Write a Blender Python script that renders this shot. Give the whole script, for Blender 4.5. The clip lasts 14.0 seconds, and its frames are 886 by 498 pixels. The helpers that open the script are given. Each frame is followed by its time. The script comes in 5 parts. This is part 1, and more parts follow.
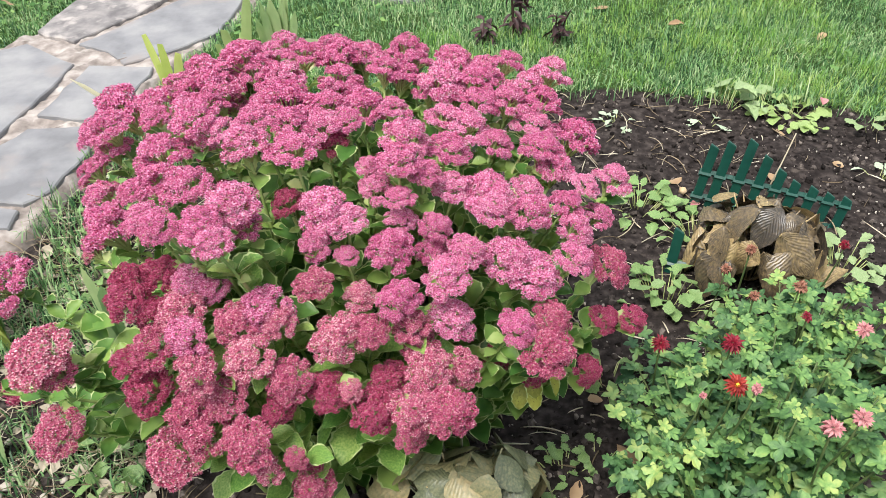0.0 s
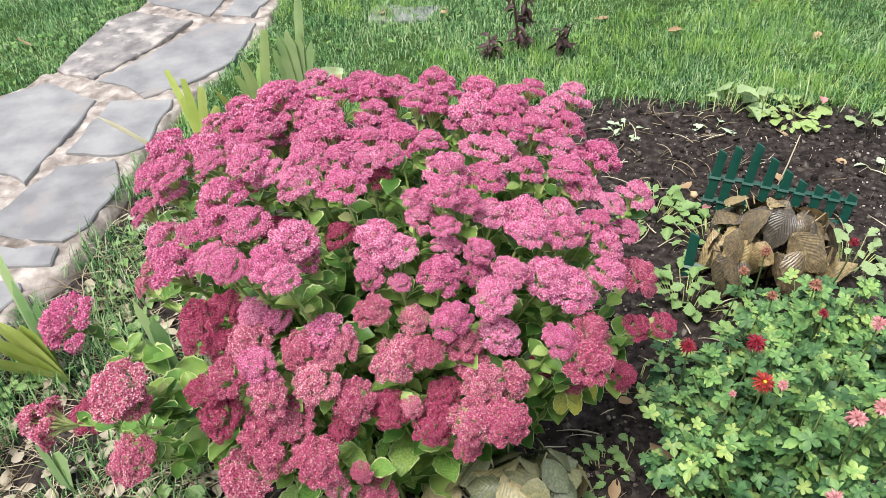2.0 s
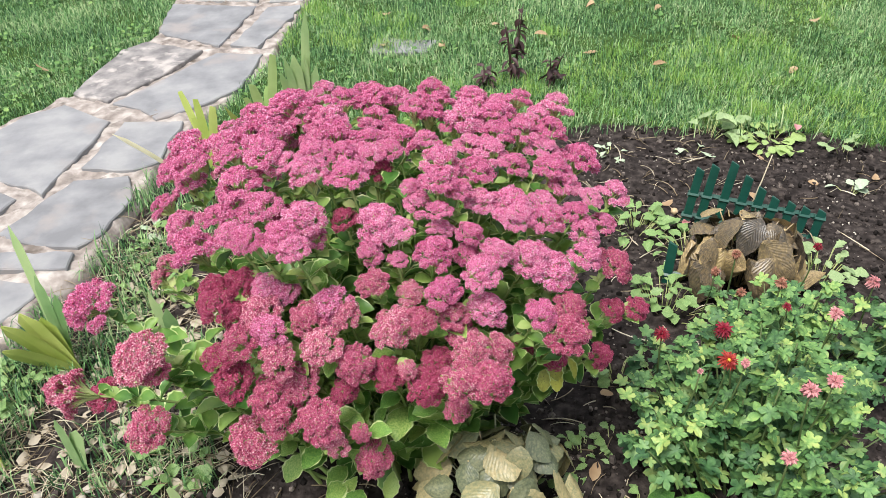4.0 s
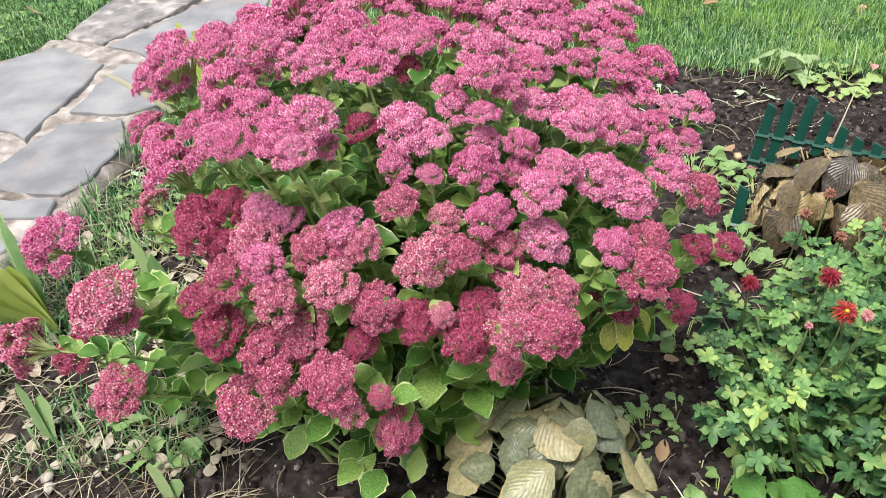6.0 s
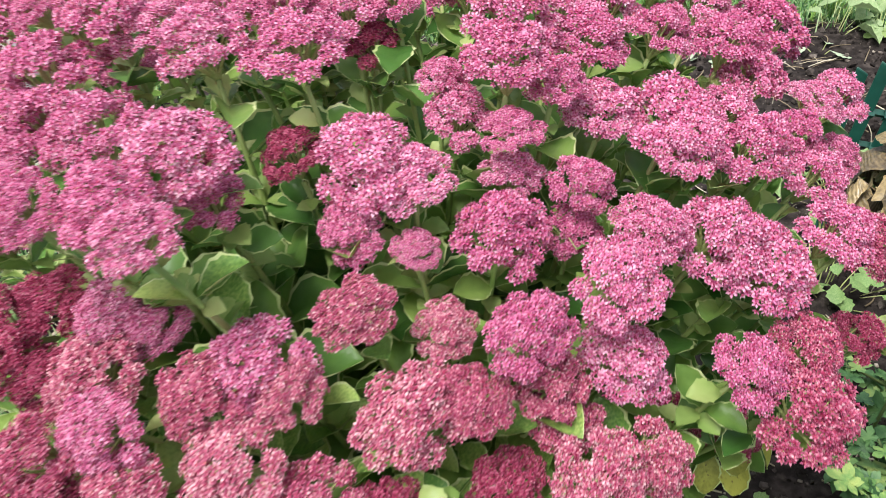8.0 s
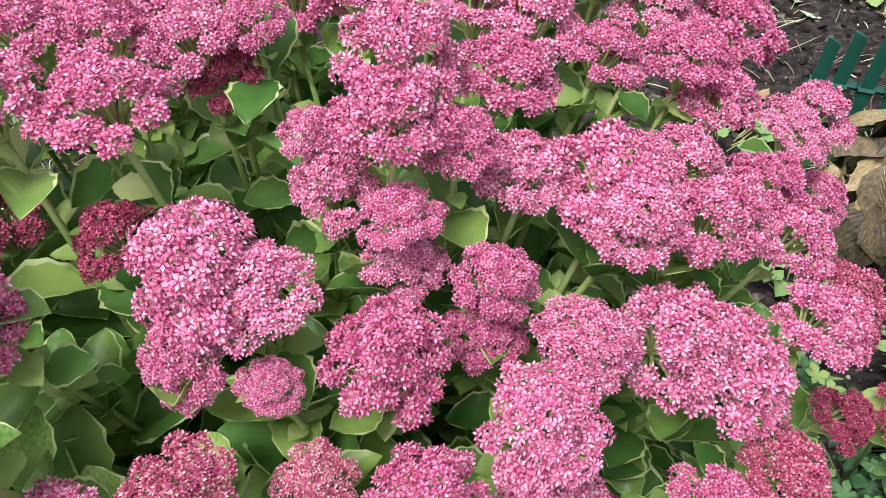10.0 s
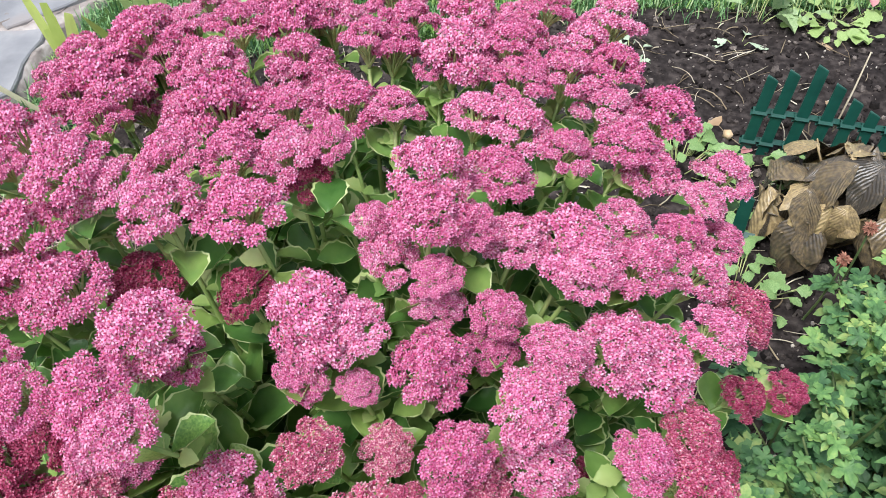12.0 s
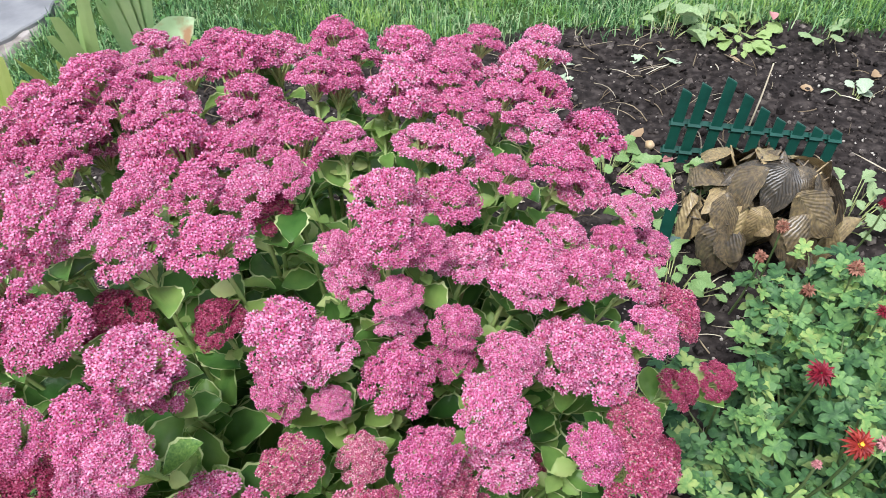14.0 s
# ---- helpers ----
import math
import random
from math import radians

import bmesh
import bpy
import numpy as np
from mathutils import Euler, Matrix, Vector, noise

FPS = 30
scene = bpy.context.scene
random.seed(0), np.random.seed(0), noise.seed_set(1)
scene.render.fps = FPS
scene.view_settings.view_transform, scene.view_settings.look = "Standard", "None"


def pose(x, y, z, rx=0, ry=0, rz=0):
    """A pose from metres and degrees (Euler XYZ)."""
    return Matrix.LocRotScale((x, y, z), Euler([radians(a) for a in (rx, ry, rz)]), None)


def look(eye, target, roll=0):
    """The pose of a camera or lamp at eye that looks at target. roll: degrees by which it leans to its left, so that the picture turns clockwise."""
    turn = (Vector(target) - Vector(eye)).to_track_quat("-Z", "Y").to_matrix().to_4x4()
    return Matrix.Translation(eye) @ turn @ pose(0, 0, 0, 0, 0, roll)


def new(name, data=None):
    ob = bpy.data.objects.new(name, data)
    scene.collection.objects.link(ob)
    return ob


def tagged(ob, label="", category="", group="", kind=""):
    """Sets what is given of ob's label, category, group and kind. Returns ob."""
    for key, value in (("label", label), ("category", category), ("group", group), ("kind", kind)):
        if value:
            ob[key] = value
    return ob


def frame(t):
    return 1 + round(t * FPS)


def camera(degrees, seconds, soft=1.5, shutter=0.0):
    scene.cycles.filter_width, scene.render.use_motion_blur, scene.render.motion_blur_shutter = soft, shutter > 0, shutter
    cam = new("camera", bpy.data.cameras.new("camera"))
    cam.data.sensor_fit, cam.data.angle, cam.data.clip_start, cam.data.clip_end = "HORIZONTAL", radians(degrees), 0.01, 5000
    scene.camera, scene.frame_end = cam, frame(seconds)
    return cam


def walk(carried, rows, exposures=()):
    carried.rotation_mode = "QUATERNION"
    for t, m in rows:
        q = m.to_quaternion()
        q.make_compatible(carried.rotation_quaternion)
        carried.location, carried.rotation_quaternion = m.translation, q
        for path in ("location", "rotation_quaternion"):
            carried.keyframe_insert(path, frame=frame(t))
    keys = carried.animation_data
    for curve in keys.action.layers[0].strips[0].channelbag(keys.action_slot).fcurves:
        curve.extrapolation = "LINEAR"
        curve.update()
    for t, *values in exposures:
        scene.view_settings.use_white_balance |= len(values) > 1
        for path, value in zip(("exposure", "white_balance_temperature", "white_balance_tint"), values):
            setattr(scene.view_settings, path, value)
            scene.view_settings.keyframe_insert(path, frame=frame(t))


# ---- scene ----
cam = camera(58.0, 14.0, 0.8, 0.3)
PATH = [
    (0, (0.154, 0.135, 1.273), (0.025, 1.667, -0.006), -0.8),
    (0.5, (0.134, 0.101, 1.305), (-0.011, 1.622, 0.014), -1.5),
    (1, (0.129, 0.099, 1.321), (-0.025, 1.618, 0.028), -2.5),
    (1.5, (0.127, 0.092, 1.338), (-0.023, 1.619, 0.055), -3.4),
    (2, (0.098, 0.083, 1.351), (-0.034, 1.622, 0.08), -3.8),
    (2.5, (0.103, 0.038, 1.38), (-0.014, 1.596, 0.131), -3.8),
    (2.7, (0.116, 0.0, 1.386), (0.005, 1.566, 0.147), -3.6),
    (4.8, (0.087, -0.082, 1.318), (-0.044, 1.533, 0.146), -2.4),
    (5, (0.076, -0.046, 1.305), (-0.057, 1.564, 0.127), -2.4),
    (5.5, (0.06, 0.034, 1.221), (-0.088, 1.631, 0.027), -2.8),
    (6, (0.057, 0.096, 1.122), (-0.104, 1.674, -0.096), -3.4),
    (6.5, (0.063, 0.164, 1.053), (-0.1, 1.727, -0.185), -3.7),
    (7, (0.039, 0.276, 1.02), (-0.117, 1.821, -0.241), -3.8),
    (7.5, (-0.009, 0.392, 0.995), (-0.155, 1.918, -0.289), -3.9),
    (8, (0.015, 0.525, 0.947), (-0.117, 2.024, -0.371), -3.8),
    (8.5, (0.05, 0.616, 0.925), (-0.065, 2.08, -0.433), -3.8),
    (9, (0.065, 0.684, 0.915), (-0.033, 2.113, -0.481), -3.8),
    (9.2, (0.066, 0.7, 0.913), (-0.023, 2.121, -0.492), -3.7),
    (11.3, (0.031, 0.629, 1.023), (0.026, 2.013, -0.422), -2.4),
    (11.5, (0.029, 0.612, 1.051), (0.018, 1.999, -0.39), -2.9),
    (12, (0.04, 0.563, 1.112), (0.019, 1.956, -0.323), -3.8),
    (12.5, (0.064, 0.537, 1.159), (0.042, 1.939, -0.267), -5.0),
    (13, (0.033, 0.54, 1.167), (0.043, 1.945, -0.257), -5.0),
    (13.5, (0.024, 0.523, 1.166), (0.089, 1.931, -0.252), -4.2),
    (14, (0.021, 0.525, 1.157), (0.164, 1.935, -0.254), -2.5),
]
SKY_STRENGTH, SUN_STRENGTH, EXPOSURE = 0.115, 3.3, 0.48
# the clip's white balance drifts cooler towards the end
TINTS = [(0, EXPOSURE, 6500, 10), (6.5, EXPOSURE, 6500, 10), (9, EXPOSURE - 0.08, 6400, 10), (11.5, EXPOSURE - 0.08, 6100, 11), (14, EXPOSURE - 0.13, 5950, 11)]
walk(cam, [(t, look(eye, target, roll)) for t, eye, target, roll in PATH], TINTS)
# ---- light ----
world = bpy.data.worlds.new("overcast_sky")
scene.world = world
world.use_nodes = True
wt = world.node_tree
wt.nodes.clear()
sky = wt.nodes.new("ShaderNodeTexSky")
sky.sky_type = "NISHITA"
sky.sun_disc = False
sky.sun_elevation = radians(66)
sky.sun_rotation = radians(217)
sky.air_density = 1.6
sky.dust_density = 4.0
soften = wt.nodes.new("ShaderNodeMixRGB")
soften.inputs[0].default_value = 0.55
soften.inputs[2].default_value = (7.0, 7.2, 7.5, 1)
back = wt.nodes.new("ShaderNodeBackground")
back.inputs[1].default_value = SKY_STRENGTH
wout = wt.nodes.new("ShaderNodeOutputWorld")
wt.links.new(sky.outputs[0], soften.inputs[1])
wt.links.new(soften.outputs[0], back.inputs[0])
wt.links.new(back.outputs[0], wout.inputs[0])
sun = new("sun", bpy.data.lights.new("sun", "SUN"))
sun.data.energy = SUN_STRENGTH
sun.data.angle = radians(24)
sun.data.color = (1.0, 0.975, 0.94)
sun.matrix_world = look((-1.1, -0.35, 4.1), (0, 1.1, 0))


# ---- materials ----
def material(name, ramp, scale=30.0, rough=0.6, island=0.0, objvar=0.0, bump=0.0, bump_scale=200.0, perhead=0.0, translucent=0.0, spec=0.4, detail=4.0, stain=None, stain_scale=6.0, stain_cut=0.55):
    """A natural surface: a colour ramp over fractal noise, varied per object or per small piece, with fine relief."""
    m = bpy.data.materials.new(name)
    m.use_nodes = True
    t = m.node_tree
    b = t.nodes["Principled BSDF"]
    co = t.nodes.new("ShaderNodeTexCoord")
    n = t.nodes.new("ShaderNodeTexNoise")
    n.inputs["Scale"].default_value = scale
    n.inputs["Detail"].default_value = detail
    t.links.new(co.outputs["Object"], n.inputs["Vector"])
    val = n.outputs["Fac"]
    if island or objvar:
        src = t.nodes.new("ShaderNodeNewGeometry").outputs["Random Per Island"] if island else t.nodes.new("ShaderNodeObjectInfo").outputs["Random"]
        mul = t.nodes.new("ShaderNodeMath")
        mul.operation = "MULTIPLY_ADD"
        k = island or objvar
        mul.inputs[1].default_value = k
        mul.inputs[2].default_value = -k / 2
        t.links.new(src, mul.inputs[0])
        add = t.nodes.new("ShaderNodeMath")
        add.operation = "ADD"
        t.links.new(val, add.inputs[0])
        t.links.new(mul.outputs[0], add.inputs[1])
        val = add.outputs[0]
    if perhead:
        whole = t.nodes.new("ShaderNodeMath")
        whole.operation = "MULTIPLY_ADD"
        whole.inputs[1].default_value, whole.inputs[2].default_value = perhead, -perhead / 2
        t.links.new(t.nodes.new("ShaderNodeObjectInfo").outputs["Random"], whole.inputs[0])
        total = t.nodes.new("ShaderNodeMath")
        t.links.new(val, total.inputs[0])
        t.links.new(whole.outputs[0], total.inputs[1])
        val = total.outputs[0]
    r = t.nodes.new("ShaderNodeValToRGB")
    el = r.color_ramp.elements
    while len(el) < len(ramp):
        el.new(0.5)
    for e, (p, c) in zip(el, ramp):
        e.position, e.color = p, (*c, 1)
    t.links.new(val, r.inputs[0])
    col = r.outputs[0]
    if stain:
        n2 = t.nodes.new("ShaderNodeTexNoise")
        n2.inputs["Scale"].default_value = stain_scale
        n2.inputs["Detail"].default_value = 5
        t.links.new(co.outputs["Object"], n2.inputs["Vector"])
        cut = t.nodes.new("ShaderNodeMapRange")
        cut.inputs[1].default_value, cut.inputs[2].default_value = stain_cut, stain_cut + 0.12
        t.links.new(n2.outputs["Fac"], cut.inputs[0])
        mix = t.nodes.new("ShaderNodeMixRGB")
        mix.inputs[2].default_value = (*stain, 1)
        t.links.new(cut.outputs[0], mix.inputs[0])
        t.links.new(col, mix.inputs[1])
        col = mix.outputs[0]
    t.links.new(col, b.inputs["Base Color"])
    b.inputs["Roughness"].default_value = rough
    b.inputs["Specular IOR Level"].default_value = spec
    if bump:
        n3 = t.nodes.new("ShaderNodeTexNoise")
        n3.inputs["Scale"].default_value = bump_scale
        n3.inputs["Detail"].default_value = 5
        t.links.new(co.outputs["Object"], n3.inputs["Vector"])
        bp = t.nodes.new("ShaderNodeBump")
        bp.inputs["Strength"].default_value = bump
        bp.inputs["Distance"].default_value = 0.004
        t.links.new(n3.outputs["Fac"], bp.inputs["Height"])
        t.links.new(bp.outputs[0], b.inputs["Normal"])
    if translucent:
        tr = t.nodes.new("ShaderNodeBsdfTranslucent")
        t.links.new(col, tr.inputs[0])
        ms = t.nodes.new("ShaderNodeMixShader")
        ms.inputs[0].default_value = translucent
        t.links.new(b.outputs[0], ms.inputs[1])
        t.links.new(tr.outputs[0], ms.inputs[2])
        t.links.new(ms.outputs[0], t.nodes["Material Output"].inputs["Surface"])
    return m


def veined(m, strength=0.5, waves=46.0):
    """Ribs across a leaf blade, as relief (the leaf's x runs along it)."""
    t = m.node_tree
    b = t.nodes["Principled BSDF"]
    co = t.nodes.new("ShaderNodeTexCoord")
    sp = t.nodes.new("ShaderNodeSeparateXYZ")
    t.links.new(co.outputs["UV"], sp.inputs[0])
    ab = t.nodes.new("ShaderNodeMath")
    ab.operation = "ABSOLUTE"
    t.links.new(sp.outputs[1], ab.inputs[0])
    ma = t.nodes.new("ShaderNodeMath")
    ma.operation = "MULTIPLY_ADD"
    ma.inputs[1].default_value = -0.55
    t.links.new(ab.outputs[0], ma.inputs[0])
    t.links.new(sp.outputs[0], ma.inputs[2])
    mu = t.nodes.new("ShaderNodeMath")
    mu.operation = "MULTIPLY"
    mu.inputs[1].default_value = waves
    t.links.new(ma.outputs[0], mu.inputs[0])
    si = t.nodes.new("ShaderNodeMath")
    si.operation = "SINE"
    t.links.new(mu.outputs[0], si.inputs[0])
    bp = t.nodes.new("ShaderNodeBump")
    bp.inputs["Strength"].default_value = strength
    bp.inputs["Distance"].default_value = 0.0025
    t.links.new(si.outputs[0], bp.inputs["Height"])
    t.links.new(bp.outputs[0], b.inputs["Normal"])
    return m


PETAL = material("sedum_petal", [(0.12, (0.36, 0.042, 0.145)), (0.45, (0.63, 0.135, 0.305)), (0.72, (0.76, 0.245, 0.44)), (0.95, (0.85, 0.45, 0.60))], 9, 0.5, island=0.72, perhead=0.24, translucent=0.18)
ROSE_PETAL = material("rose_red_sedum_petal", [(0.12, (0.24, 0.018, 0.06)), (0.45, (0.46, 0.062, 0.155)), (0.72, (0.62, 0.15, 0.26)), (0.95, (0.78, 0.38, 0.45))], 9, 0.5, island=0.72, perhead=0.28, translucent=0.18)
ROSE_TIP = material("rose_red_sedum_petal_tip", [(0.2, (0.41, 0.075, 0.17)), (0.55, (0.61, 0.20, 0.30)), (0.92, (0.83, 0.56, 0.59))], 9, 0.5, island=0.72, perhead=0.25, translucent=0.14)
PETAL_TIP = material("sedum_petal_tip", [(0.15, (0.60, 0.125, 0.30)), (0.55, (0.76, 0.275, 0.47)), (0.95, (0.87, 0.55, 0.69))], 9, 0.5, island=0.72, perhead=0.24, translucent=0.18)
CARPEL = material("sedum_carpel", [(0.2, (0.30, 0.016, 0.07)), (0.55, (0.47, 0.05, 0.13)), (0.85, (0.62, 0.20, 0.21))], 6, 0.5, island=0.6)
DARK_PETAL = material("old_sedum_petal", [(0.2, (0.20, 0.012, 0.05)), (0.55, (0.38, 0.035, 0.11)), (0.85, (0.55, 0.12, 0.22))], 9, 0.55, island=0.55, translucent=0.2)
DARK_TIP = material("old_sedum_petal_tip", [(0.2, (0.32, 0.03, 0.09)), (0.6, (0.50, 0.10, 0.20)), (0.9, (0.66, 0.30, 0.38))], 9, 0.55, island=0.55, translucent=0.2)
DARK_CARPEL = material("old_sedum_carpel", [(0.2, (0.17, 0.008, 0.03)), (0.8, (0.36, 0.03, 0.08))], 6, 0.55, island=0.6)
STALK = material("pale_stalk", [(0.25, (0.34, 0.42, 0.13)), (0.6, (0.52, 0.57, 0.25)), (0.85, (0.62, 0.50, 0.32))], 25, 0.5, translucent=0.15)
STEM = material("green_stem", [(0.25, (0.13, 0.23, 0.05)), (0.6, (0.29, 0.37, 0.12)), (0.85, (0.48, 0.40, 0.21))], 18, 0.5)
MUM_STEM = material("chrysanthemum_stem", [(0.3, (0.06, 0.11, 0.035)), (0.7, (0.13, 0.17, 0.06))], 20, 0.6)
PALE_WEED = material("pale_weed_leaf", [(0.15, (0.14, 0.25, 0.09)), (0.5, (0.29, 0.41, 0.18)), (0.88, (0.50, 0.58, 0.33))], 25, 0.5, island=0.6, translucent=0.2)
SEDUM_LEAF = material("sedum_leaf", [(0.2, (0.10, 0.235, 0.05)), (0.5, (0.22, 0.395, 0.09)), (0.8, (0.45, 0.59, 0.17))], 22, 0.36, objvar=0.6, bump=0.15, translucent=0.3, stain=(0.10, 0.06, 0.03), stain_scale=95, stain_cut=0.72)
# darker copy of sedum_leaf: shade within the clump put into the colour
SEDUM_LEAF_SHADED = material("sedum_leaf_shaded", [(0.2, (0.06, 0.16, 0.032)), (0.5, (0.145, 0.295, 0.065)), (0.85, (0.32, 0.46, 0.115))], 22, 0.38, island=0.55, bump=0.15, translucent=0.3)
LEAF_RIM = material("sedum_leaf_rim", [(0.3, (0.44, 0.57, 0.20)), (0.7, (0.66, 0.73, 0.38))], 30, 0.45, translucent=0.2)
MUM_LEAF = material("chrysanthemum_leaf", [(0.12, (0.032, 0.09, 0.032)), (0.42, (0.105, 0.23, 0.07)), (0.68, (0.22, 0.385, 0.11)), (0.92, (0.41, 0.51, 0.15))], 4, 0.5, objvar=0.65, bump=0.2, bump_scale=30, translucent=0.17)
# chrysanthemum_leaf again, darkened to carry the shade low in the bush
MUM_LEAF_SHADED = material("chrysanthemum_leaf_shaded", [(0.12, (0.028, 0.085, 0.034)), (0.42, (0.085, 0.195, 0.07)), (0.7, (0.17, 0.315, 0.105)), (0.95, (0.33, 0.42, 0.13))], 60, 0.5, island=0.75, bump=0.2, translucent=0.15)
STRAWBERRY = veined(material("strawberry_leaf", [(0.2, (0.08, 0.22, 0.05)), (0.8, (0.22, 0.42, 0.10))], 20, 0.45, objvar=0.4, translucent=0.2), 0.3)
RED_PETAL = material("red_petal", [(0.25, (0.12, 0.004, 0.014)), (0.7, (0.30, 0.014, 0.035))], 40, 0.5, island=0.5, translucent=0.1)
PINK_PETAL = material("faded_pink_petal", [(0.25, (0.42, 0.13, 0.15)), (0.7, (0.66, 0.33, 0.33))], 40, 0.6, island=0.5, translucent=0.2)
ORANGE_PETAL = material("orange_red_petal", [(0.25, (0.20, 0.012, 0.014)), (0.7, (0.38, 0.04, 0.024))], 40, 0.5, island=0.5, translucent=0.1)
YELLOW_EYE = material("yellow_eye", [(0.3, (0.75, 0.35, 0.02)), (0.7, (0.9, 0.6, 0.05))], 60, 0.6)
DRY_HEAD = material("withered_flower", [(0.3, (0.16, 0.05, 0.03)), (0.7, (0.36, 0.18, 0.12))], 40, 0.8, island=0.5)
BROWN_LEAF = veined(material("wilted_brown_leaf", [(0.14, (0.046, 0.038, 0.029)), (0.38, (0.115, 0.088, 0.056)), (0.6, (0.215, 0.158, 0.083)), (0.88, (0.43, 0.32, 0.155))], 16, 0.36, objvar=0.8, spec=0.6), 0.3, 60.0)
HOSTA_LEAF = veined(material("fading_ribbed_leaf", [(0.15, (0.10, 0.12, 0.07)), (0.42, (0.19, 0.20, 0.11)), (0.65, (0.285, 0.265, 0.135)), (0.9, (0.43, 0.35, 0.18))], 14, 0.4, objvar=0.75, spec=0.5, stain=(0.07, 0.045, 0.025), stain_scale=60, stain_cut=0.70), 0.13, 52.0)
IRIS = material("iris_blade", [(0.2, (0.20, 0.36, 0.14)), (0.5, (0.38, 0.55, 0.25)), (0.85, (0.60, 0.70, 0.36))], 9, 0.45, objvar=0.5, bump=0.1, translucent=0.38, stain=(0.30, 0.17, 0.06), stain_scale=9, stain_cut=0.68)
OLIVE_LEAF = material("yellowed_leaf", [(0.3, (0.26, 0.27, 0.05)), (0.7, (0.46, 0.46, 0.09))], 9, 0.5, objvar=0.4, translucent=0.2, stain=(0.10, 0.06, 0.03), stain_scale=14, stain_cut=0.62)
SCORCHED = material("scorched_pale_leaf", [(0.3, (0.34, 0.50, 0.24)), (0.7, (0.56, 0.68, 0.40))], 12, 0.5, translucent=0.3, stain=(0.42, 0.24, 0.12), stain_scale=16, stain_cut=0.55)
PALE_BLADE = material("bleached_blade", [(0.3, (0.50, 0.47, 0.30)), (0.7, (0.72, 0.68, 0.48))], 9, 0.6)
IRIS_PALE = material("pale_iris_blade", [(0.2, (0.34, 0.50, 0.17)), (0.7, (0.56, 0.68, 0.30))], 9, 0.45, objvar=0.4, translucent=0.3)
IRIS_YELLOW = material("yellowing_iris_blade", [(0.2, (0.38, 0.48, 0.10)), (0.7, (0.62, 0.68, 0.22))], 9, 0.45, objvar=0.4, translucent=0.25)
DARK_PLANT = material("purple_black_leaf", [(0.25, (0.022, 0.010, 0.012)), (0.7, (0.075, 0.035, 0.035))], 30, 0.5, island=0.4)
WEED = material("weed_leaf", [(0.15, (0.08, 0.17, 0.055)), (0.5, (0.20, 0.34, 0.115)), (0.88, (0.44, 0.56, 0.23))], 25, 0.5, island=0.6, translucent=0.2)
CLOVER = material("clover_leaf", [(0.2, (0.06, 0.16, 0.035)), (0.6, (0.14, 0.28, 0.07)), (0.9, (0.26, 0.40, 0.11))], 25, 0.5, island=0.6, translucent=0.15)
BRIGHT_WEED = material("bright_weed_leaf", [(0.15, (0.17, 0.30, 0.08)), (0.5, (0.31, 0.44, 0.14)), (0.88, (0.52, 0.62, 0.28))], 25, 0.5, island=0.6, translucent=0.2)
BRACT = material("sedum_bract", [(0.2, (0.18, 0.31, 0.075)), (0.5, (0.32, 0.45, 0.13)), (0.85, (0.52, 0.58, 0.24))], 25, 0.45, island=0.5, translucent=0.25)
WHITE_WEED = material("silvery_leaf", [(0.25, (0.26, 0.36, 0.22)), (0.75, (0.50, 0.58, 0.42))], 25, 0.6, island=0.4)
GRASS = material("grass_blade", [(0.1, (0.030, 0.095, 0.036)), (0.42, (0.135, 0.295, 0.105)), (0.72, (0.27, 0.46, 0.185)), (1.0, (0.50, 0.60, 0.33))], 2.2, 0.5, island=0.95, translucent=0.25)
TUFT = material("bright_grass_blade", [(0.1, (0.10, 0.24, 0.04)), (0.5, (0.24, 0.44, 0.09)), (0.95, (0.48, 0.60, 0.19))], 3, 0.5, island=0.7, translucent=0.25)
STRAW = material("straw", [(0.2, (0.17, 0.125, 0.075)), (0.5, (0.36, 0.29, 0.185)), (0.88, (0.74, 0.67, 0.52))], 8, 0.75, island=0.8)
DRY_LEAF = material("dry_leaf", [(0.2, (0.18, 0.10, 0.055)), (0.55, (0.37, 0.25, 0.14)), (0.9, (0.60, 0.49, 0.33))], 12, 0.7, island=0.8, objvar=0.0)
BLEACHED = material("bleached_litter", [(0.2, (0.24, 0.19, 0.13)), (0.55, (0.45, 0.39, 0.30)), (0.9, (0.70, 0.65, 0.55))], 12, 0.75, island=0.5, objvar=0.5)
SLATE = material("grey_slate", [(0.32, (0.185, 0.185, 0.193)), (0.5, (0.245, 0.245, 0.253)), (0.68, (0.31, 0.307, 0.307))], 9, 0.62, objvar=0.3, bump=0.5, bump_scale=42, spec=0.25, detail=12, stain=(0.29, 0.265, 0.255), stain_scale=5, stain_cut=0.58)
WORN_SLATE = material("flaking_slate", [(0.32, (0.15, 0.14, 0.14)), (0.5, (0.24, 0.225, 0.22)), (0.68, (0.33, 0.305, 0.29))], 16, 0.7, bump=1.0, bump_scale=30, spec=0.2, detail=12, stain=(0.44, 0.40, 0.375), stain_scale=14, stain_cut=0.55)
MORTAR = material("sandy_mortar", [(0.25, (0.13, 0.108, 0.092)), (0.48, (0.30, 0.258, 0.232)), (0.74, (0.52, 0.475, 0.435))], 22, 0.9, bump=0.9, bump_scale=48, detail=11, stain=(0.12, 0.098, 0.08), stain_scale=13, stain_cut=0.59)
FENCE = material("dark_green_plastic", [(0.3, (0.006, 0.055, 0.040)), (0.7, (0.012, 0.085, 0.062))], 40, 0.4, bump=0.1, spec=0.45)
